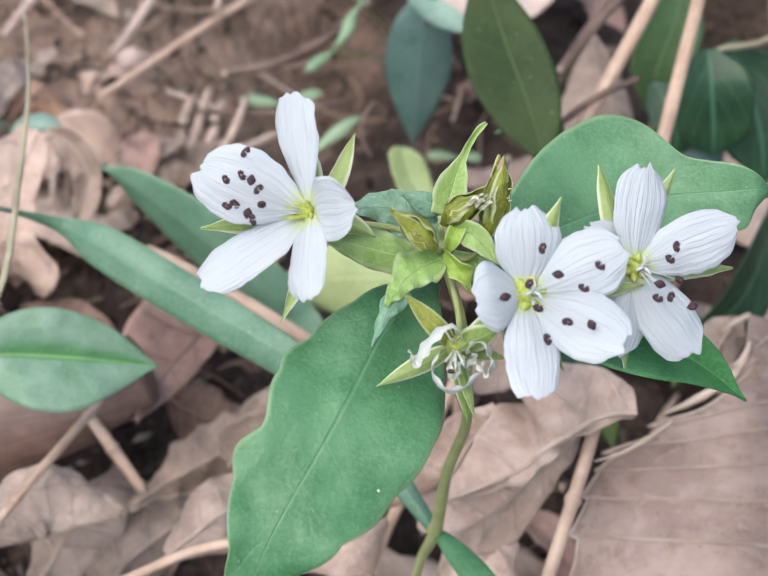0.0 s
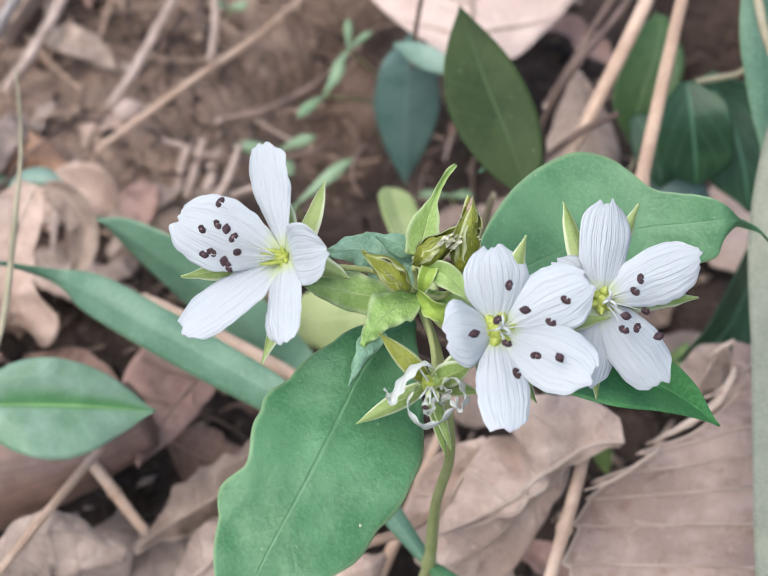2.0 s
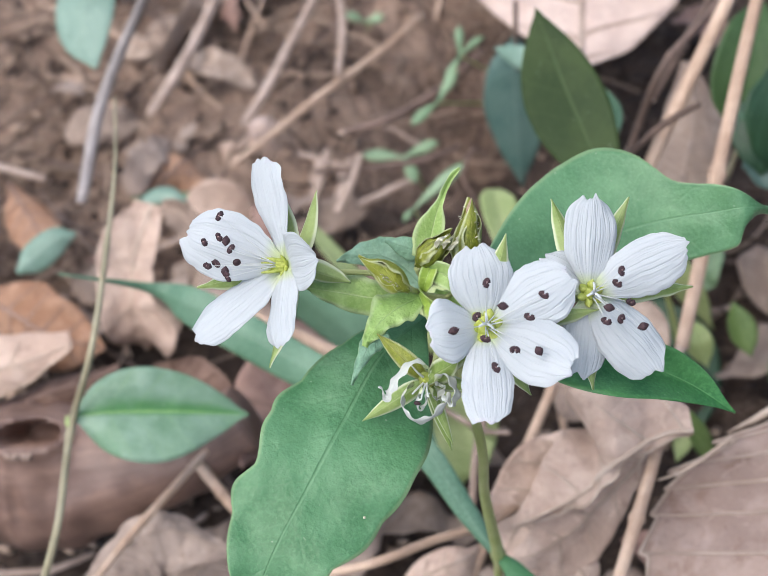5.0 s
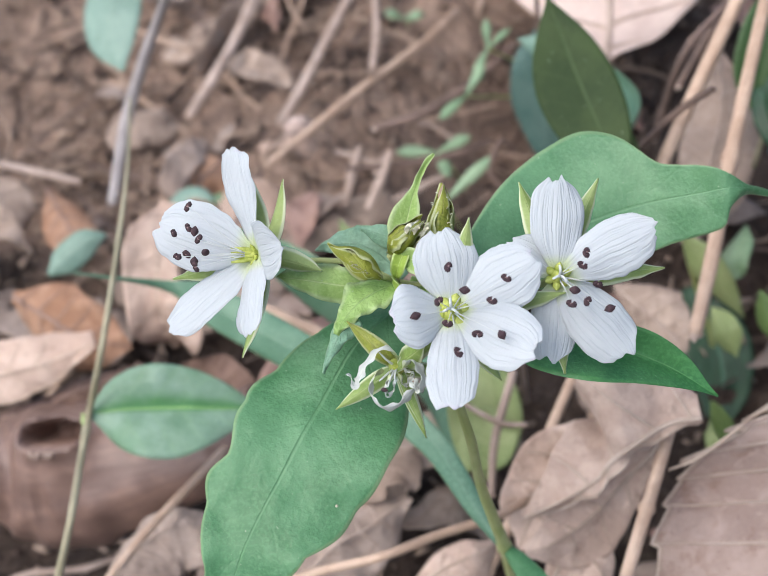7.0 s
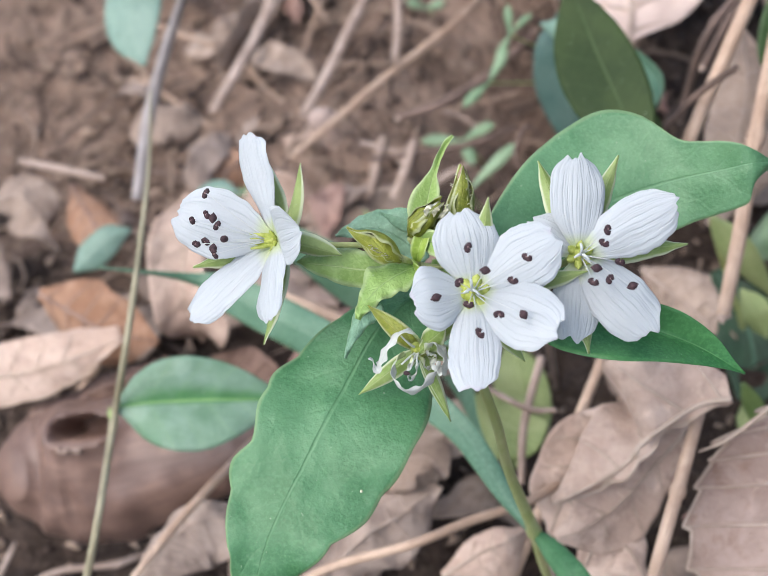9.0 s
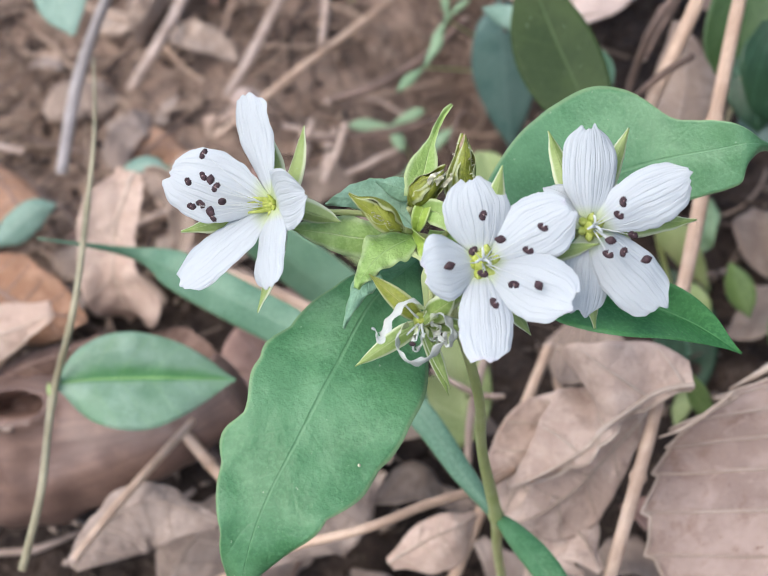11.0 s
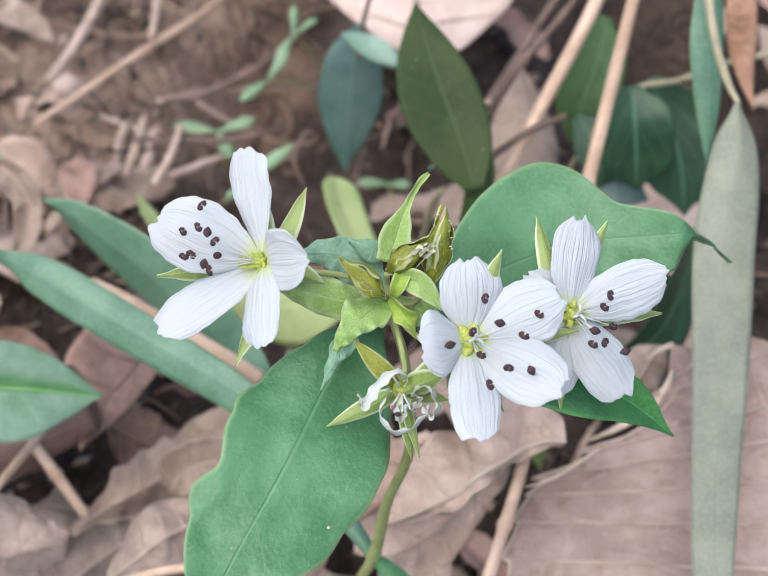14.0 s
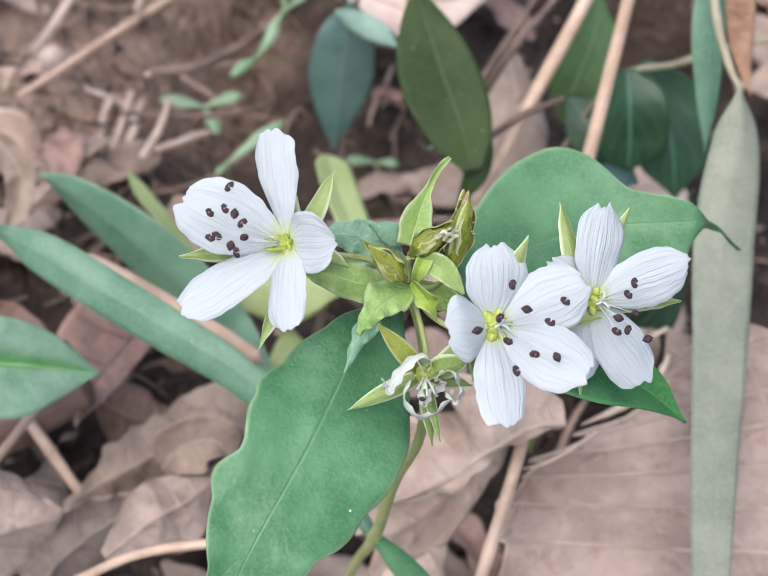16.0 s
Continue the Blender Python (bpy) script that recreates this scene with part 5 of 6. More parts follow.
fallen(DEAD_TAN, [mm(8.8, 15.9, 4.3), mm(11.6, 19.3, 9.8), mm(16.1, 19.6, 11.7), mm(19.5, 14.5, 8.7)], Vector((0.3, -0.7, -0.4)), [1, 3, 3.5, 2.5, 0.5], [1, 6, 7, 5, 0.5], "dry tan leaf with a rounded edge", veins=2, nu=34, nv=14, fold=-0.1, cup=-0.25, rag=(0.6, 200, 1.0), rough=0.7)
fallen(DEAD, [mm(-37.7, 33.8, -3.2), mm(-31.7, 35.6, 1.3), mm(-25.3, 40.5, 1.5), mm(-18.0, 45.6, 2.0), mm(-14.3, 50.0, 1.6)], [Vector((0.2, -0.5, -0.8)), Vector((0.4, -0.8, -0.3))], [0.3, 2.0, 3.6, 4.6, 3.0, 0.5], [0.3, 2.4, 4.5, 5.0, 3.0, 0.5], "dry curled brown leaf with a ragged edge", nu=44, nv=14, fold=-0.6, cup=-0.2, wave=(0.9, 5, 0), rag=(1.6, 260, 7.0), rough=1.7, rim=(1,), teeth=(9, 0.14))
fallen(DEAD_GREY, [mm(-43.3, 20.3, -10.9), mm(-36.9, 30.3, -10.9), mm(-27.5, 37.4, -8.4), mm(-19.4, 45.4, -9.9)], Vector((0.5, -0.6, -0.6)), [1, 4.5, 5.5, 4.5, 0.5], [1, 4.5, 6, 4, 0.5], "dry grey-brown leaf rolled at the edge", nu=40, nv=14, fold=-0.55, cup=-0.3, wave=(0.9, 3, 1), rag=(1.4, 200, 3.0), rough=1.8)
fallen(DEAD_GREY, [mm(-52.3, 21.0, -11.1), mm(-47.6, 31.8, -8.3), mm(-43.0, 38.9, -6.3), mm(-40.7, 45.4, -7.3)], Vector((0.9, -0.3, 0.1)), [1, 6, 7, 5, 0.5], [1, 5, 6, 4, 0.5], "dry grey-brown leaf arched over twigs", nu=34, nv=14, fold=-0.4, cup=-0.2, wave=(1.0, 3, 1), rag=(1.4, 200, 4.0), rough=1.8)
fallen(DEAD_RED, [mm(-21.5, 78.9, 0.4), mm(-27.2, 66.0, 4.9), mm(-32.5, 55.1, 6.5), mm(-35.3, 48.1, 7.1), mm(-36, 36, 15)], X * 0.75 - UPWARD * 0.6, [3, 9, 9.5, 6, 0.3], [2, 3.2, 3.6, 2.6, 0.3], "reddish brown pointed leaf lying face up", nu=44, nv=16, fold=-0.12, cup=-0.1, wave=(0.6, 2, 0), rag=(0.9, 130, 2.0), rough=0.8)
fallen(DEAD_DARK_SHADE, [mm(-59.5, 67.5, 0.8), mm(-51.1, 60.5, 4.8), mm(-44.1, 54.6, 5.0), mm(-39.3, 51.0, 2.4)], X * 0.4 + UPWARD * 0.8, [1, 6, 7, 4, 0.4], [1, 5, 6, 4, 0.4], "red-brown leaf darkened as if shaded by green leaves", nu=36, nv=14, cup=-0.15, wave=(0.8, 2, 2), rag=(1.0, 130, 6.0), rough=0.9)
fallen(DEAD_DARK_SHADE, [mm(-15.7, 68.5, -17.4), mm(-20.8, 67.9, -18.4), mm(-26.6, 65.0, -19.2), mm(-31.5, 62.7, -19.3)], Vector((0.2, -0.6, -0.4)), [1, 6, 7, 5, 0.4], label="brown leaf with shade in its colour", nu=30, nv=12, cup=-0.1, rag=(1.0, 130, 1.0), rough=0.7)
fallen(DEAD_TAN, [mm(-56.9, 85.0, 25.2), mm(-58.6, 80.6, 23.0), mm(-60.2, 75.4, 19.4), mm(-60.4, 71.0, 14.8), mm(-59.6, 69.2, 10.5), mm(-58.0, 70.6, 6.0)], [Vector((1, 0.1, 0.0)), Vector((1, -0.1, -0.15))],
       [2.5, 5.2, 5.6, 5.0, 4.6, 2.0], [2.0, 3.6, 3.6, 4.8, 7.8, 1.0], "pale tan leaf arched over a dark hollow", nu=60, nv=24, fold=[-0.1, -0.2, -0.35, -0.5], cup=-0.28, wave=(0.9, 2.5, 0), rag=(1.3, 170, 9.0), rough=1.3, veins=3)
fallen(DEAD, [mm(-55.2, 84.6, 25.4), mm(-51.6, 83.4, 24.6), mm(-48.6, 80.4, 21.4), mm(-48.9, 76.8, 17.6), mm(-50.8, 73.9, 14.6)], [Vector((0.3, 0.5, 0.6)), Vector((0.9, 0.2, 0.2))], [1.2, 2.4, 2.2, 1.9, 0.4], [1.0, 2.0, 2.4, 1.9, 0.4], "rolled strip of a pale tan leaf", nu=40, nv=14, fold=-0.5, cup=-0.4, wave=(0.5, 3, 0), rag=(0.8, 200, 4.0), rough=0.9, veins=2)
fallen(DEAD, [mm(-107.0, 101.0, 13.0), mm(-102.0, 102.5, 13.4), mm(-97.6, 99.5, 10.0), mm(-95.4, 95.5, 5.0)], Vector((0.2, -0.7, -0.5)), [1.0, 4.5, 5.5, 4.0, 0.4], label="tan leaf bent over twigs", nu=34, nv=14, fold=-0.2, cup=-0.2, wave=(0.7, 2, 1), rag=(1.2, 180, 3.5), rough=1.1)
fallen(DEAD_ORANGE, [mm(-88.7, 74.2, 15.6), mm(-80.7, 69.4, 14.1), mm(-72.9, 65.3, 13.4), mm(-63.9, 62.6, 13.6)], Vector((0.2, -0.6, -0.5)), [1, 6, 7, 5, 0.4], label="orange-brown dry leaf lying on litter", nu=34, nv=12, cup=-0.25, wave=(0.8, 2, 1), rag=(1.0, 160, 5.0), rough=0.8)
fallen(DEAD_ORANGE, [mm(-95.1, 110.5, 7.4), mm(-89.8, 102.5, 8.3), mm(-84.6, 94.6, 9.5), mm(-82.6, 88.3, 8.0)], X, [0.5, 3.5, 4.5, 3.5, 0.3], label="orange dry leaf standing on edge", nu=26, nv=10, cup=0.3, rag=(0.8, 160, 3.0), rough=0.6)
fallen(DEAD_TAN, [mm(-98.0, 50.5, 20.0), mm(-90.0, 50.6, 20.2), mm(-82.0, 51.2, 20.8), mm(-74.0, 52.4, 21.9), mm(-65.0, 54.6, 23.8)], -UPWARD, [1.0, 4.8, 5.6, 5.4, 4.4, 1.8], [1.0, 4.4, 4.6, 4.2, 2.6, 0.6], "light tan dry leaf lying on a branch", nu=44, nv=14, fold=-0.15, cup=-0.1, wave=(0.5, 2, 0), rag=(0.8, 150, 1.5), rough=0.7, rim=(1,))
fallen(DEAD_DARK_SHADE, [mm(-84.0, 47.5, 13.5), mm(-76.0, 49.0, 15.0), mm(-68.0, 51.0, 17.0), mm(-58.0, 53.5, 19.0)], -UPWARD + FACE * 0.3, [1.0, 2.6, 3.0, 2.6, 0.6], label="dark brown leaf edge rolled over a branch", nu=40, nv=12, fold=-0.7, cup=-0.3, wave=(0.5, 2, 1), rag=(0.7, 160, 3.0), rough=0.9)
fallen(DEAD_PALE, [mm(15.7, 119.1, 20.7), mm(15.8, 131.2, 20.6), mm(16.0, 145.6, 24.3), mm(16.6, 161.2, 29.0), mm(17.1, 176.4, 33.5)], Vector((1, 0.0, 0.0)), [0.3, 7.5, 18, 31, 32, 4], [0.3, 9, 18, 24, 20, 3], "large pale pinkish dry leaf lying face up", nu=44, nv=18, cup=-0.06, wave=(0.8, 2, 0), rag=(1.0, 100, 2.0), rough=0.6)
fallen(DEAD, [mm(28.8, 86.4, 7.2), mm(33.0, 97.8, 12.9), mm(35.6, 111.4, 15.7), mm(34.8, 124.7, 17.9)], Vector((0.9, -0.2, -0.1)), [1, 5, 6, 5, 0.5], [1, 6, 7, 5, 0.5], "dry brown leaf leaning behind twigs", nu=34, nv=12, cup=-0.2, fold=-0.2, wave=(0.8, 2, 1), rag=(1.2, 150, 6.0), rough=0.9)
fallen(DEAD, [mm(17.9, 73.1, 11.8), mm(23.0, 65.9, 13.2), mm(27.7, 60.1, 13.4), mm(29.9, 57.6, 12.7)], Vector((0.5, 0.3, 0.6)), [0.5, 4, 5, 3, 0.3], label="dry tan leaf with a curled rim", nu=28, nv=12, cup=0.3, rag=(0.8, 150, 2.5), rough=0.7)
fallen(DEAD_TAN, [mm(15.8, 33.0, 25.4), mm(11.6, 29.6, 21.4), mm(8.6, 25.4, 16.6), mm(5.6, 21.4, 12.0)], X * 0.8 - UPWARD * 0.4, [1.0, 4.4, 5.4, 4.4, 0.5], [1.0, 4.6, 5.4, 4.4, 0.5], "dry tan leaf lying behind a green stem", nu=44, nv=18, fold=-0.15, cup=-0.12, wave=(0.7, 2.2, 1), rag=(1.2, 190, 8.0), rough=1.2, veins=4)
fallen(DEAD_DARK_SHADE, [mm(-36.6, 58.2, -6.0), mm(-31.4, 55.0, -6.4), mm(-26.2, 53.6, -7.0), mm(-21.0, 55.4, -8.0)], Vector((0.2, -0.6, -0.5)), [0.8, 4.0, 5.0, 4.0, 0.4], label="brown leaf toned dark for shade under green leaves", nu=34, nv=14, fold=-0.2, cup=-0.2, wave=(0.8, 2, 1), rag=(1.3, 180, 2.5), rough=1.3)
fallen(DEAD_GREY, [mm(11.3, 60.9, 4.2), mm(15.4, 58.4, 5.8), mm(19.5, 56.5, 7.9), mm(24.3, 54.4, 9.7)], Vector((0.2, 0.7, 0.3)), [1, 5, 6, 5, 0.5], label="dry brown leaf behind a folded leaf", nu=30, nv=12, cup=-0.2, rag=(1.0, 150, 7.5), rough=0.8)

fallen(DEAD_GREY, [mm(-58.4, 17.2, 8.5), mm(-51.7, 22.2, 14.2), mm(-45.1, 24.2, 14.5), mm(-36.8, 23.6, 9.5)], Vector((0.2, -0.7, -0.5)), [0.6, 2.5, 3.0, 2.5, 0.4], [1, 6, 7, 6, 0.5], "grey-brown dry leaf humped over a twig", nu=40, nv=16, fold=-0.2, cup=-0.2, wave=(0.7, 2, 1), rag=(1.2, 180, 3.5), rough=1.1)
fallen(DEAD_TAN, [mm(-65.6, 111.8, -12.4), mm(-59.8, 113.4, -5.8), mm(-54.4, 113.3, -5.3), mm(-48.8, 109.0, -10.9)], Vector((0.3, -0.7, -0.4)), [0.8, 4, 5, 4, 0.5], label="pale tan leaf curled on the soil", nu=34, nv=14, fold=0.2, cup=0.4, wave=(0.8, 2, 1), rag=(1.4, 190, 6.5), rough=1.1)
fallen(DEAD, [mm(-50.7, 102.6, -9.6), mm(-45.6, 106.6, -5.6), mm(-39.5, 109.2, -5.2), mm(-33.4, 110.2, -8.3)], Vector((0.3, -0.7, -0.4)), [0.6, 3, 3.5, 2.5, 0.4], label="small tan leaf crumpled on the soil", nu=30, nv=12, fold=-0.3, cup=-0.3, wave=(0.8, 3, 1), rag=(1.4, 190, 2.2), rough=1.1)

# ---- sticks ----
def stick(material, pts, radii, label, n=40, **kw):
    ob = alone("stick" if radii[0] > 0.6 else "twig", tube("stick", material, pts, radii, n, **kw), label, "stick", "sticks in the litter")
    if radii[0] > 0.6:
        r = radii[0]
        for u in kw.get("knots", ()):
            part("node", tube("node", TWIG, [spline(pts, u - 0.004), spline(pts, u), spline(pts, u + 0.004)], [r * 1.2, r * 1.38, r * 1.2], 6, 12, bumpy=0.2), ob, "darker swollen node")
        for end, back in ((0.0, 0.02), (1.0, 0.98)):
            p, d = spline(pts, end), (spline(pts, end) - spline(pts, back)).normalized()
            part("broken_end", tube("broken_end", TWIG_GREY, [p - d * r * 0.0006, p + d * r * 0.0004, p + d * r * 0.0012 + X * r * 0.0002], [r * 0.9, r * 0.7, r * 0.15], 6, 8, bumpy=0.9), ob, "splintered pale end")
    return ob


stick(STRAW, [mm(32.2, 45.5, 30.0), mm(35.3, 57.0, 35.7), mm(38.2, 68.0, 43.0), mm(43.5, 87.9, 52.4), mm(47.7, 103.5, 57.7)], [1.05, 1.15, 1.1, 1.05, 1.0], "straight dry straw-coloured stalk leaning on litter", knots=(0.5,), sides=12)
stick(STRAW, [mm(24.4, 76.3, 27.0), mm(28.9, 82.4, 34.5), mm(38.8, 99.1, 45.5), mm(43.9, 109.9, 49.4)], [1.0, 1.1, 1.2, 1.2, 1.2], "dry orange-tan stalk leaning on litter", sides=12)
stick(TWIG, [mm(23.5, 79.6, 35.7), mm(30.3, 82.1, 40.8), mm(36, 82, 45)], [0.55, 0.6, 0.5], "short dark broken twig")
stick(TWIG, [mm(24.5, 100.5, 19.1), mm(30.4, 103.7, 34.1), mm(38.7, 117.0, 34.9), mm(44.1, 124.9, 37.6)], [0.7, 0.75, 0.7, 0.6], "thin red-brown twig with a small knot", knots=(0.4,))
stick(TWIG, [mm(28.4, 112.2, 20.3), mm(33.5, 119.4, 24.7), mm(37.8, 126.0, 28.6), mm(42.2, 132.0, 31.9)], [0.7, 0.8, 0.7, 0.7], "thin red-brown twig lying on litter")
stick(STRAW, [mm(12.2, 52.8, 13.4), mm(7.2, 41.2, 9.2), mm(3.1, 31.2, 6.3), mm(-1.2, 20.9, 3.1), mm(-4.4, 12.7, 0.2)], [0.85, 0.9, 0.95, 0.95, 0.9], "dry tan stalk under a folded leaf", sides=12, knots=(0.3,))
stick(STRAW, [mm(29.1, 30.8, 29.0), mm(26.6, 22.3, 26.5), mm(22.9, 11.3, 21.9), mm(19.9, 2.5, 17.9)], [0.85, 0.95, 0.95, 0.9], "dry tan stalk beside a toothed leaf", sides=12, knots=(0.45,))
stick(STRAW, [mm(-41.1, 5.6, 14.9), mm(-32.8, 9.1, 16.5), mm(-24.3, 12.7, 18.1), mm(-11.3, 11.8, 24.2), mm(-3.7, 16.8, 22.3), mm(3.5, 21.3, 20.0), mm(8.2, 25.9, 18.3)], [0.65, 0.7, 0.72, 0.7, 0.65], "dry orange-tan stalk lying across the litter", sides=10)
stick(STRAW, [mm(-53.6, 10.3, 20.4), mm(-48.7, 19.5, 20.7), mm(-44.6, 30.5, 17.9), mm(-40.1, 41.9, 15.3)], [0.62, 0.7, 0.68, 0.6], "slanting dry tan twig in litter", sides=10)
stick(STRAW, [mm(-43.5, 37.5, 15.0), mm(-39.4, 33.6, 11.4), mm(-35.2, 30.6, 6.1)], [0.95, 0.95, 0.8], "short orange-brown twig in litter", knots=(0.5,))
stick(STRAW, [mm(-35.3, 51.6, 34.4), mm(-31.3, 50.2, 33.3), mm(-26.0, 48.3, 31.5), mm(-17.1, 45.4, 27.9), mm(-9.9, 43.3, 24.2)], [1.2, 1.35, 1.4, 1.4, 1.3], "smooth orange-tan stalk behind green leaves", sides=12)
stick(TWIG_GREY, [mm(-53.2, 134.1, 0.3), mm(-49.0, 140.9, 3.3), mm(-44.4, 153.1, 6.5), mm(-41.3, 163.2, 7.9)], [0.9, 1.1, 1.1, 1.0], "pale grey-brown stick on bare soil")
stick(STRAW, [mm(-55.0, 123.5, -1.9), mm(-46.6, 130.6, 0.4), mm(-37.4, 139.9, 2.1), mm(-25.6, 153.4, 2.4), mm(-19.4, 164.5, 1.5)], [0.6, 0.75, 0.75, 0.7, 0.6], "long thin tan twig on soil")
stick(TWIG_GREY, [mm(-75.3, 142.8, -3.3), mm(-70.5, 150.6, 0.4), mm(-67.0, 163.3, 1.8), mm(-63.3, 178.6, 5.6)], [1.1, 1.2, 1.2, 1.1], "pale grey stick lying on soil")
stick(TWIG_GREY, [mm(-30.8, 106.7, 1.1), mm(-28.4, 110.3, 3.9), mm(-26.7, 115.9, 6.3)], [0.75, 0.85, 0.7], "short pale broken stick on soil")
stick(TWIG_GREY, [mm(-36.4, 110.7, -1.2), mm(-34.8, 115.0, 2.4), mm(-33.8, 119.8, 4.3)], [0.75, 0.85, 0.7], "short pale broken stick on soil")
stick(TWIG_GREY, [mm(-34.3, 143.1, 4.4), mm(-33.8, 152.4, 8.2), mm(-36.1, 166.7, 10.0)], [0.7, 0.8, 0.7], "thin grey-brown stick on bare soil")
stick(TWIG, [mm(-31.1, 124.1, 5.3), mm(-21.6, 127.1, 5.9), mm(-12.6, 134.8, 6.2), mm(-5.4, 144.6, 6.4)], [0.8, 1.0, 0.9, 0.7], "dark bent twig on the soil")
stick(TWIG_GREY, [mm(-102.6, 109.7, 16.2), mm(-95.8, 109.6, 13.6), mm(-86.8, 109.3, 10.0)], [0.6, 0.75, 0.7], "short pale stick on the soil")
stick(TWIG, [mm(-35.5, 113.0, 5.6), mm(-26.3, 114.2, 4.6), mm(-16.2, 116.2, 4.1), mm(-8.1, 120.3, 3.6)], [0.5, 0.6, 0.6, 0.5], "thin dark twig on the soil")
stick(TWIG, [mm(-3.8, 102.6, 6.5), mm(-5.8, 104.7, 10.5), mm(-3.8, 108.3, 13.8), mm(-1.5, 108.5, 11.9)], [0.35, 0.4, 0.4, 0.3], "curly brown tendril on the soil")
stick(TWIG_GREY, [mm(-0.4, 34.4, 6.8), mm(0.6, 41.1, 12.8), mm(3.3, 51.4, 16.6)], [0.6, 0.7, 0.7], "pinkish grey twig behind the stem")
stick(TWIG_GREY, [mm(-5.1, 44.7, 18.4), mm(1.2, 43.0, 14.5), mm(5.5, 43.3, 13.2)], [0.4, 0.5, 0.4], "thin crooked twig behind the stem")
stick(TWIG, [mm(-47.4, 53.9, -9.9), mm(-41.9, 47.2, -10.6), mm(-36.5, 40.6, -11.1)], [0.7, 0.8, 0.6], "short brown twig in the litter")
stick(SHOOT, [mm(57.0, 96.1, 41.7), mm(63.9, 95.5, 46.4), mm(71.1, 95.2, 49.3)], [0.6, 0.6, 0.6], "olive brown twig across the ivy")

for a, b, r in ((mm(-41.2, 120.0, -12.2), mm(-38.3, 130.7, -7.2), 0.9), (mm(-34.9, 121.0, -10.7), mm(-32.3, 129.9, -7.3), 1.0), (mm(-50.0, 118.3, -14.5), mm(-40.0, 121.8, -10.5), 0.7), (mm(-30.3, 117.7, -8.4), mm(-18.5, 121.9, -6.0), 0.8), (mm(-62.3, 135.6, -12.2), mm(-50.4, 130.6, -13.2), 0.9), (mm(-58.8, 144.9, -13.1), mm(-53.6, 157.1, -9.0), 1.1), (mm(-43.9, 134.5, -9.1), mm(-34.0, 129.3, -8.1), 0.6)):
    stick(TWIG_GREY, [a, a.lerp(b, 0.35) + X * 0.0004, a.lerp(b, 0.7) - X * 0.0003, b], [r * 0.8, r, r, r * 0.8], "short pale broken straw on the soil", 24, bumpy=0.3)

alone("broken_wood_chip", egg("broken_wood_chip", DEAD_PALE, mm(-52.7, 133.4, -0.4), mm(-45.8, 135.5, -2.5), 5.0, 3), "pale pinkish chip of wood on the soil", "wood chip")

fallen(DEAD_ORANGE, [mm(-76.0, 121.0, -7.0), mm(-71.0, 123.5, -4.0), mm(-65.5, 125.0, -4.0), mm(-60.0, 124.0, -8.0)], Vector((0.2, -0.7, -0.5)), [0.6, 3.2, 4.0, 3.0, 0.4], label="orange-brown leaf curled on the soil", nu=34, nv=14, fold=-0.3, cup=-0.3, wave=(0.8, 2, 1), rag=(1.3, 190, 2.7), rough=1.1)
fallen(DEAD_TAN, [mm(-64.0, 134.0, -12.0), mm(-58.0, 135.6, -9.5), mm(-51.0, 136.4, -9.5), mm(-44.0, 135.0, -12.5)], Vector((0.2, -0.7, -0.5)), [0.6, 2.6, 3.2, 2.4, 0.4], label="pinkish tan leaf crumpled on the soil", nu=34, nv=14, fold=0.2, cup=-0.3, wave=(0.9, 3, 2), rag=(1.4, 190, 5.7), rough=1.2)

fallen(DEAD_GREY, [mm(47.2, 48.2, 17.5), mm(48.6, 50.1, 19.3), mm(50.4, 52.3, 21.3), mm(52.2, 54.3, 23.1)], X, [0.6, 3.0, 3.6, 3.0, 0.5], label="grey-brown dry leaf behind a toothed leaf", nu=34, nv=14, fold=-0.15, cup=-0.2, wave=(0.6, 2, 1), rag=(1.0, 190, 4.7), rough=0.9)

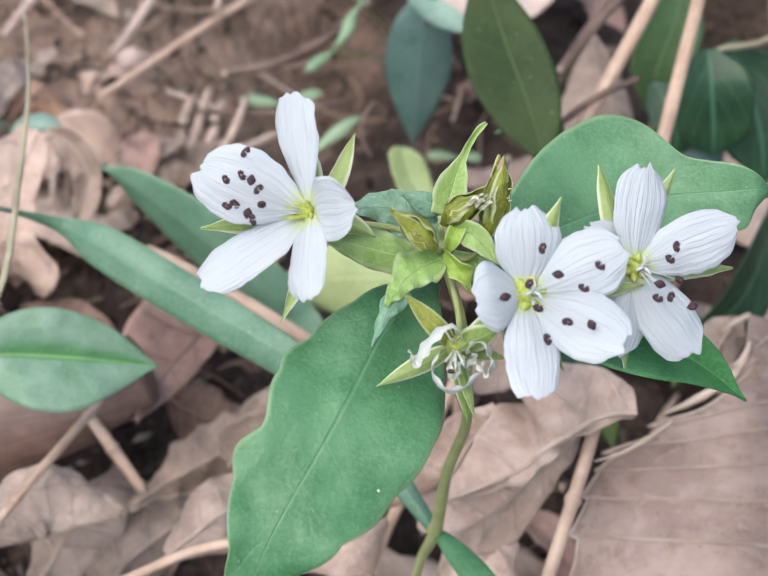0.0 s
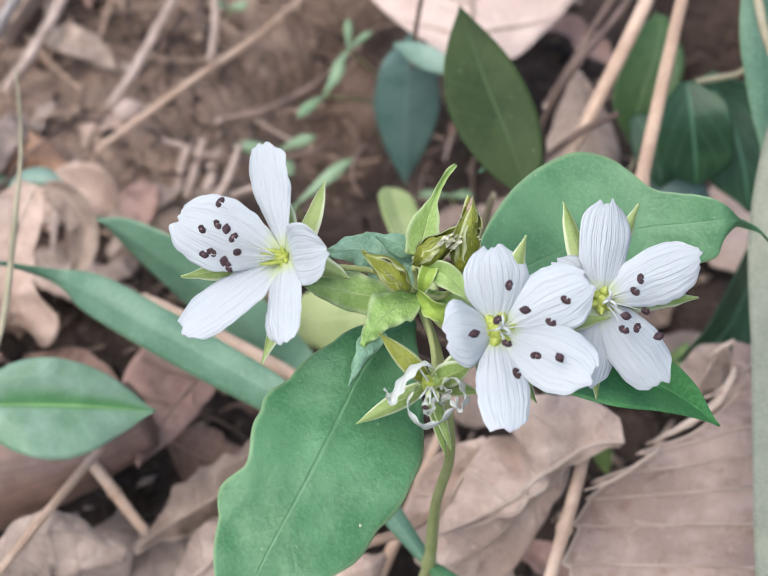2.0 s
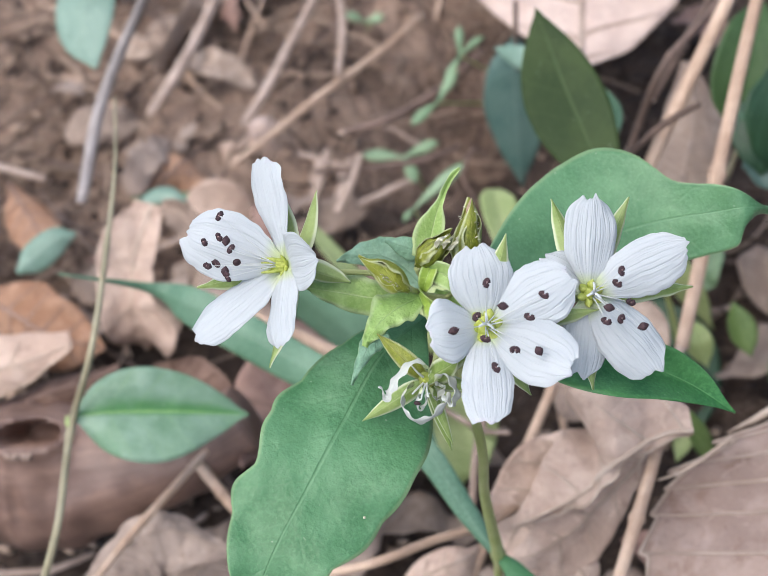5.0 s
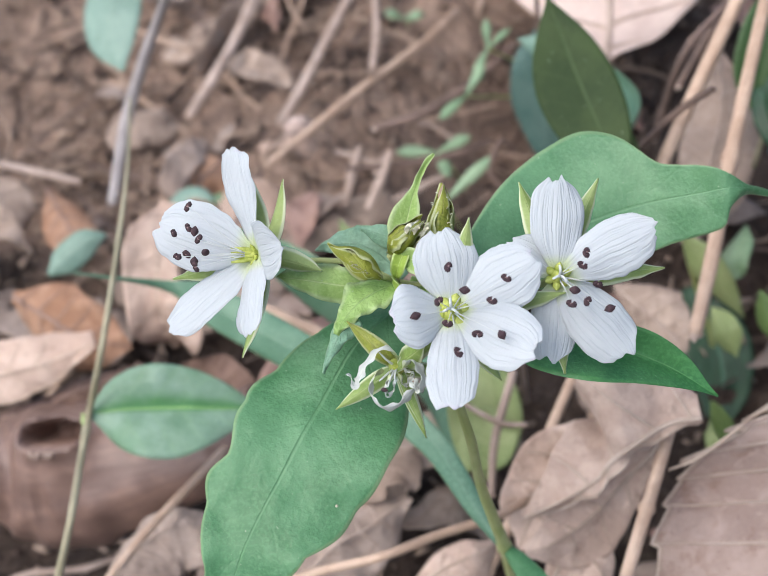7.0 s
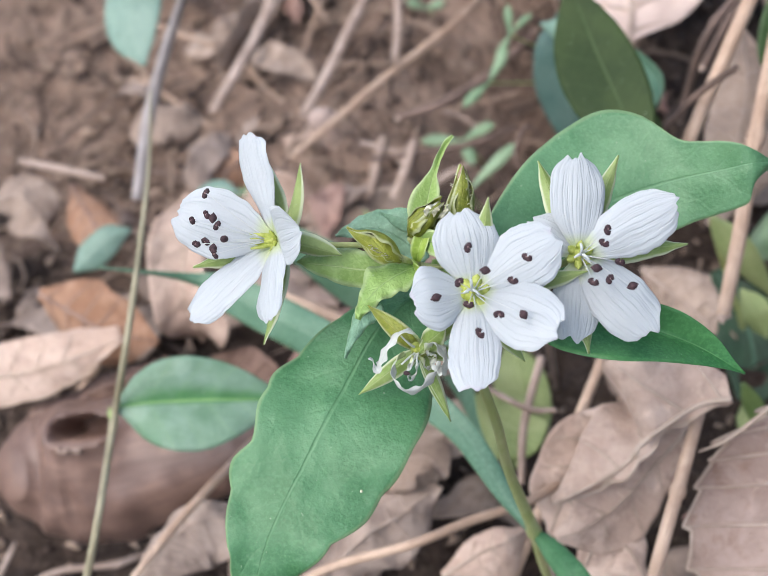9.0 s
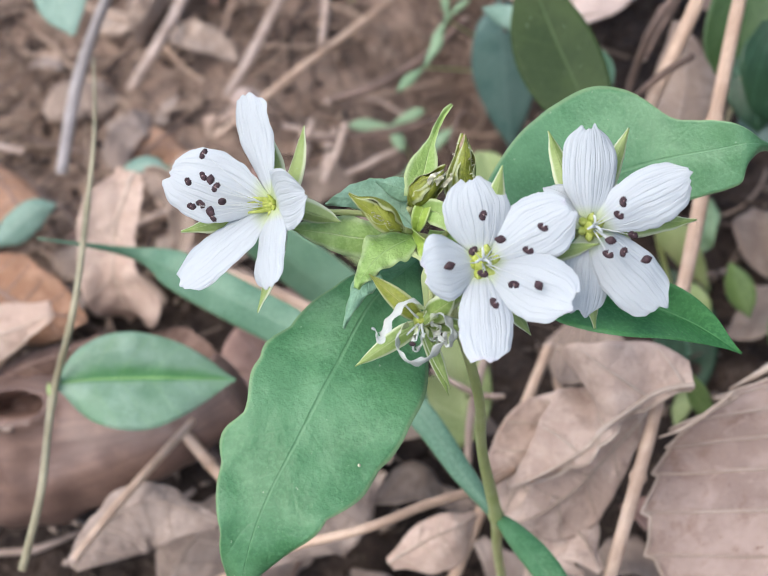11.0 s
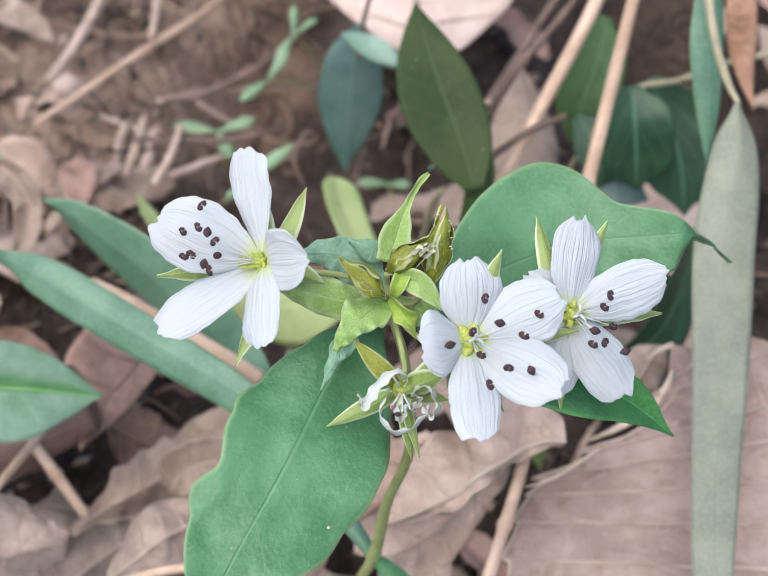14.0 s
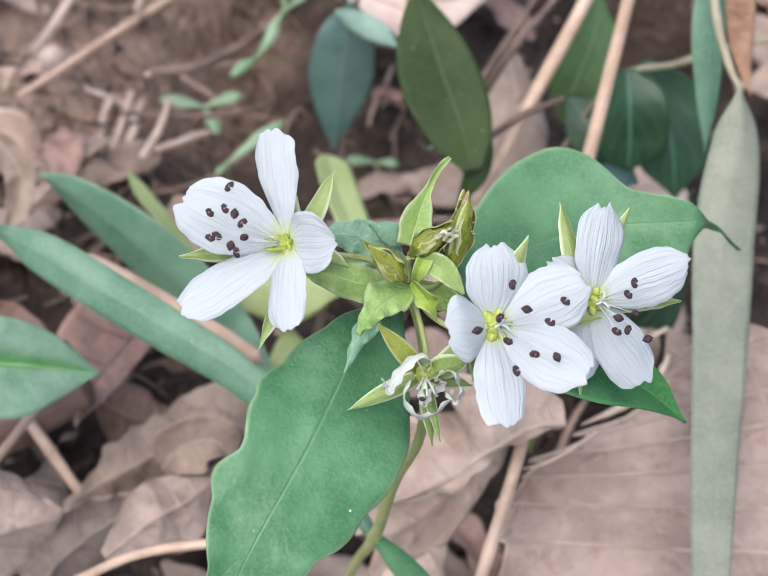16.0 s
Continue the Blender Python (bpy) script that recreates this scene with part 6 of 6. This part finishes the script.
# ---- fallen branch with a hollow ----
def fallen_branch():
    ob = group_at("fallen_branch", mm(-65.6, 41.9, -4.0), "reddish brown fallen branch with a hollow knot", "branch")
    line = [(-85.5, 35.4, 13.1, 4.5), (-83.0, 35.4, 13.1, 9.5), (-76.0, 35.2, 12.9, 12.0), (-68.0, 35.2, 12.9, 11.9), (-58.0, 36.0, 13.6, 9.6), (-49.0, 37.4, 14.8, 7.6), (-43.0, 39.4, 16.6, 6.5), (-36.0, 42.0, 19.0, 5.6)]
    pts = [mm(x, y, z) - FACE * 0.0008 * r for x, y, z, r in line]
    me = tube("wood", LOG, pts, [q[3] for q in line], 150, 84, bumpy=0.08)
    hole = mm(-70.0, 37.6, 21.4)
    for v in me.vertices:
        d = v.co - hole
        across, up = d.x * 1000, d.dot(UPWARD) * 1000
        if d.dot(FACE) > -0.016:
            r = math.hypot(across / 1.9, up * 1.2)
            lump = 0.0055 * math.exp(-(across / 7.5) ** 2 - (up / 6.0) ** 2)
            v.co += FACE * (lump + 0.0008 * math.exp(-((r - 3.3) / 0.6) ** 2) * (1 + noise.noise(v.co * 400)) - 0.012 * (1 - min(1, max(0, (r - 2.1) / 0.7))))
        v.co += v.normal * 0.0006 * noise.noise(v.co * 170)
    me.update()
    part("wood", me, ob, "smooth reddish brown bark round a dark hollow")
    for a, b, r in ((-2.4, -0.1, 0.45), (0.3, 1.9, 0.55)):
        low = [hole + FACE * 0.0018 + X * (a + (b - a) * k / 4) * 0.001 - UPWARD * (0.0033 - 0.0003 * abs(k - 2)) for k in range(5)]
        part("scar", tube("scar", TWIG_GREY, low, [r * 0.4, r, r * 0.5, r, r * 0.3], 24, 8, bumpy=0.9), ob, "pale torn bark below the hollow")
    for place, size in ((mm(-58.8, 36.0, 14.2), 0.9), (mm(-57.4, 35.0, 13.0), 0.5)):
        part("pit", egg("pit", TIP, place - X * size * 0.0005, place + X * size * 0.0005, size * 0.8, 2), ob, "small dark pit in bark")


fallen_branch()

# ---- scattered litter ----
rng = random.Random(7)


def hollow(x, y):
    """The two dips in the soil that hold little litter."""
    return (-0.03 < x < 0.01 and 0.1 < y < 0.2) or (0.02 < x < 0.1 and 0.11 < y < 0.21)


def litter_leaf(material, i):
    n = 26.0 + 12 * rng.random()
    w = n * (0.16 + 0.12 * rng.random())
    bend = 3.0 + 6 * rng.random()
    pts = [mm(-n / 2, 0, 0.5), mm(-n / 4, rng.uniform(-2, 2), bend * 0.6), mm(0, rng.uniform(-2, 2), bend), mm(n / 4, rng.uniform(-2, 2), bend * 0.5), mm(n / 2, 0, rng.uniform(0, 5))]
    return blade("fallen_leaf", material, pts, Y + Z * rng.uniform(-0.3, 0.3), [0.5, w * 0.7, w, w * 0.8, 0.3], nu=26, nv=10, thick=0.3, fold=rng.uniform(-0.4, 0.3), cup=rng.uniform(-0.3, 0.3), wave=(rng.uniform(0.4, 1.4), 2 + rng.random() * 2, rng.random() * 6), rag=(1.4, 150, i), teeth=(rng.choice((0, 7, 9)), 0.12), rough=1.2)


MIX = (DEAD, DEAD_GREY, DEAD_RED, DEAD, DEAD_TAN, DEAD_GREY, DEAD, DEAD_RED)
WORDS = {DEAD: "dry tan fallen leaf lying on the soil", DEAD_GREY: "grey-brown fallen leaf lying on the soil", DEAD_RED: "dark red-brown fallen leaf lying on the soil", DEAD_TAN: "light tan fallen leaf lying on the soil"}
kinds = [(m, litter_leaf(m, i)) for i, m in enumerate(MIX)]
for i in range(170):
    m, me = kinds[i % len(kinds)]
    x, y = rng.uniform(-0.13, 0.13), rng.uniform(-0.05, 0.26)
    bare = x < 0.005 and y > 0.1
    if x < -0.015 and -0.01 < y < 0.08:
        continue
    if hollow(x, y) or (bare and y > 0.125 and i % 2):
        continue
    ob = alone("fallen_leaf", me, WORDS[m], "leaf", "fallen leaves on the soil")
    k = rng.uniform(0.3, 0.65) if bare else rng.uniform(0.7, 1.15)
    ob.matrix_world = Matrix.Translation((x, y, ground_height(x, y) + 0.0015 + 0.006 * rng.random())) @ Euler((rng.uniform(-0.35, 0.35), rng.uniform(-0.3, 0.3), rng.uniform(0, 6.28))).to_matrix().to_4x4() @ Matrix.Scale(k, 4)


def curl(material, i):
    """A small scrap of dead leaf rolled up lengthwise."""
    n = rng.uniform(9, 17)
    pts = [mm(-n / 2, 0, 1), mm(-n / 5, rng.uniform(-1.5, 1.5), 2.5), mm(n / 5, rng.uniform(-1.5, 1.5), 2.6), mm(n / 2, rng.uniform(-1, 1), 1.2)]
    w = rng.uniform(2.0, 4.0)
    return blade("leaf_scrap", material, pts, Y, [w * 0.4, w, w * 1.1, w * 0.9, w * 0.3], nu=20, nv=10, thick=0.3, fold=rng.uniform(-0.5, 0.3), cup=rng.uniform(-1.3, 0.8), wave=(0.6, 2, i), rag=(1.2, 260, i), rough=1.0)


scraps = [curl((DEAD, DEAD_GREY, DEAD_RED, DEAD, DEAD, DEAD_GREY)[i % 6], i) for i in range(12)]
for i in range(80):
    x, y = (rng.uniform(-0.11, 0.03), rng.uniform(0.09, 0.25)) if i % 4 else (rng.uniform(-0.1, 0.1), rng.uniform(0.02, 0.2))
    if (x < -0.015 and y < 0.08) or (hollow(x, y) and i % 4):
        continue
    ob = alone("leaf_scrap", scraps[i % 12], "curled scrap of dry brown leaf on soil", "leaf", "leaf scraps on the soil")
    ob.matrix_world = Matrix.Translation((x, y, ground_height(x, y) + 0.001 + 0.004 * rng.random())) @ Euler((rng.uniform(-0.6, 0.6), rng.uniform(-0.4, 0.4), rng.uniform(0, 6.28))).to_matrix().to_4x4() @ Matrix.Scale(rng.uniform(0.6, 1.2), 4)


def litter_twig(material, i):
    n = 16.0 + 22 * rng.random()
    pts = [mm(-n / 2, rng.uniform(-1, 1), 0.3), mm(-n / 5, rng.uniform(-1.5, 1.5), 0.8), mm(n / 5, rng.uniform(-1.5, 1.5), 1.0), mm(n / 2, rng.uniform(-1, 1), 0.5)]
    r = rng.uniform(0.3, 0.75)
    return tube("twig", material, pts, [r * 0.8, r, r, r * 0.7], 18, 8, knots=(rng.random(),), bumpy=0.2)


twigs = [litter_twig((TWIG_GREY, TWIG, STRAW, TWIG_GREY, TWIG)[i % 5], i) for i in range(10)]
for i in range(170):
    me = twigs[i % 10]
    x, y = rng.uniform(-0.13, 0.12), rng.uniform(-0.02, 0.28)
    if i % 2:
        x, y = rng.uniform(-0.1, 0.015), rng.uniform(0.1, 0.24)
    if (hollow(x, y) and i % 5) or (x < 0.005 and y > 0.12 and i % 3):
        continue
    ob = alone("twig", me, "dry broken twig lying on the soil", "twig", "twigs on the soil")
    ob.matrix_world = Matrix.Translation((x, y, ground_height(x, y) + 0.001 + 0.005 * rng.random())) @ Euler((rng.uniform(-0.2, 0.2), rng.uniform(-0.25, 0.25), rng.uniform(0, 6.28))).to_matrix().to_4x4()


def crumbs():
    """Fine broken litter on the soil, too small to tell apart."""
    verts, faces, uvs = [], [], []
    for i in range(5200):
        x, y = rng.uniform(-0.2, 0.2), rng.uniform(-0.08, 0.36)
        if hollow(x, y) and i % 3:
            continue
        z = ground_height(x, y) + 0.0004 + 0.0016 * rng.random()
        a, n, w = rng.uniform(0, 6.28), rng.uniform(0.0012, 0.006), rng.uniform(0.0003, 0.0013)
        d, s = Vector((math.cos(a), math.sin(a), rng.uniform(-0.5, 0.5))), Vector((-math.sin(a), math.cos(a), rng.uniform(-0.6, 0.6)))
        c, k = Vector((x, y, z)), len(verts)
        verts += [c - d * n * 0.5, c - d * n * 0.1 + s * w + Z * w * 0.5, c + d * n * 0.5, c + d * n * 0.1 - s * w * 0.8, c - Z * w * 0.8]
        faces += [(k, k + 1, k + 2, k + 3), (k, k + 4, k + 1), (k + 1, k + 4, k + 2), (k + 2, k + 4, k + 3), (k + 3, k + 4, k)]
        t = rng.random()
        uvs += [(t, 0.2), (t, 0.3), (t + 0.1, 0.6), (t, 0.8), (t, 0.5)]
    for i in range(900):
        x, y = (rng.uniform(-0.13, 0.04), rng.uniform(0.08, 0.28)) if i % 3 else (rng.uniform(-0.12, 0.12), rng.uniform(-0.04, 0.25))
        if hollow(x, y) and i % 4:
            continue
        a, n, w, bend = rng.uniform(0, 6.28), rng.uniform(0.007, 0.024), rng.uniform(0.00015, 0.0004), rng.uniform(-1.6, 1.6)
        p, k = Vector((x, y, ground_height(x, y) + rng.uniform(0.0005, 0.004))), len(verts)
        for j in range(6):
            s = Vector((-math.sin(a), math.cos(a), 0.0))
            verts += [p - s * w, p + Z * w * 1.4, p + s * w]
            uvs += [(0.2, 0.2), (0.5, 0.5), (0.8, 0.8)]
            p = p + Vector((math.cos(a), math.sin(a), rng.uniform(-0.2, 0.2))) * n / 5
            a += bend / 5
            if j:
                q = k + 3 * j
                faces += [(q - 3, q, q + 1, q - 2), (q - 2, q + 1, q + 2, q - 1), (q - 3, q - 1, q + 2, q)]
    return to_mesh("litter_crumbs", verts, faces, uvs, CRUMB)


CRUMB = Nodes("litter_crumbs")
rnd = CRUMB.n("NewGeometry").outputs["Random Per Island"]
CRUMB = CRUMB.done(CRUMB.mix(CRUMB.ramp(rnd, 0.2, 1.0), (0.05, 0.033, 0.026), (0.42, 0.31, 0.235)), 0.8, spec=0.2)
tagged(new("litter_crumbs", crumbs()), "fine crumbs of broken leaves and stalks on soil", "litter", kind="stuff")
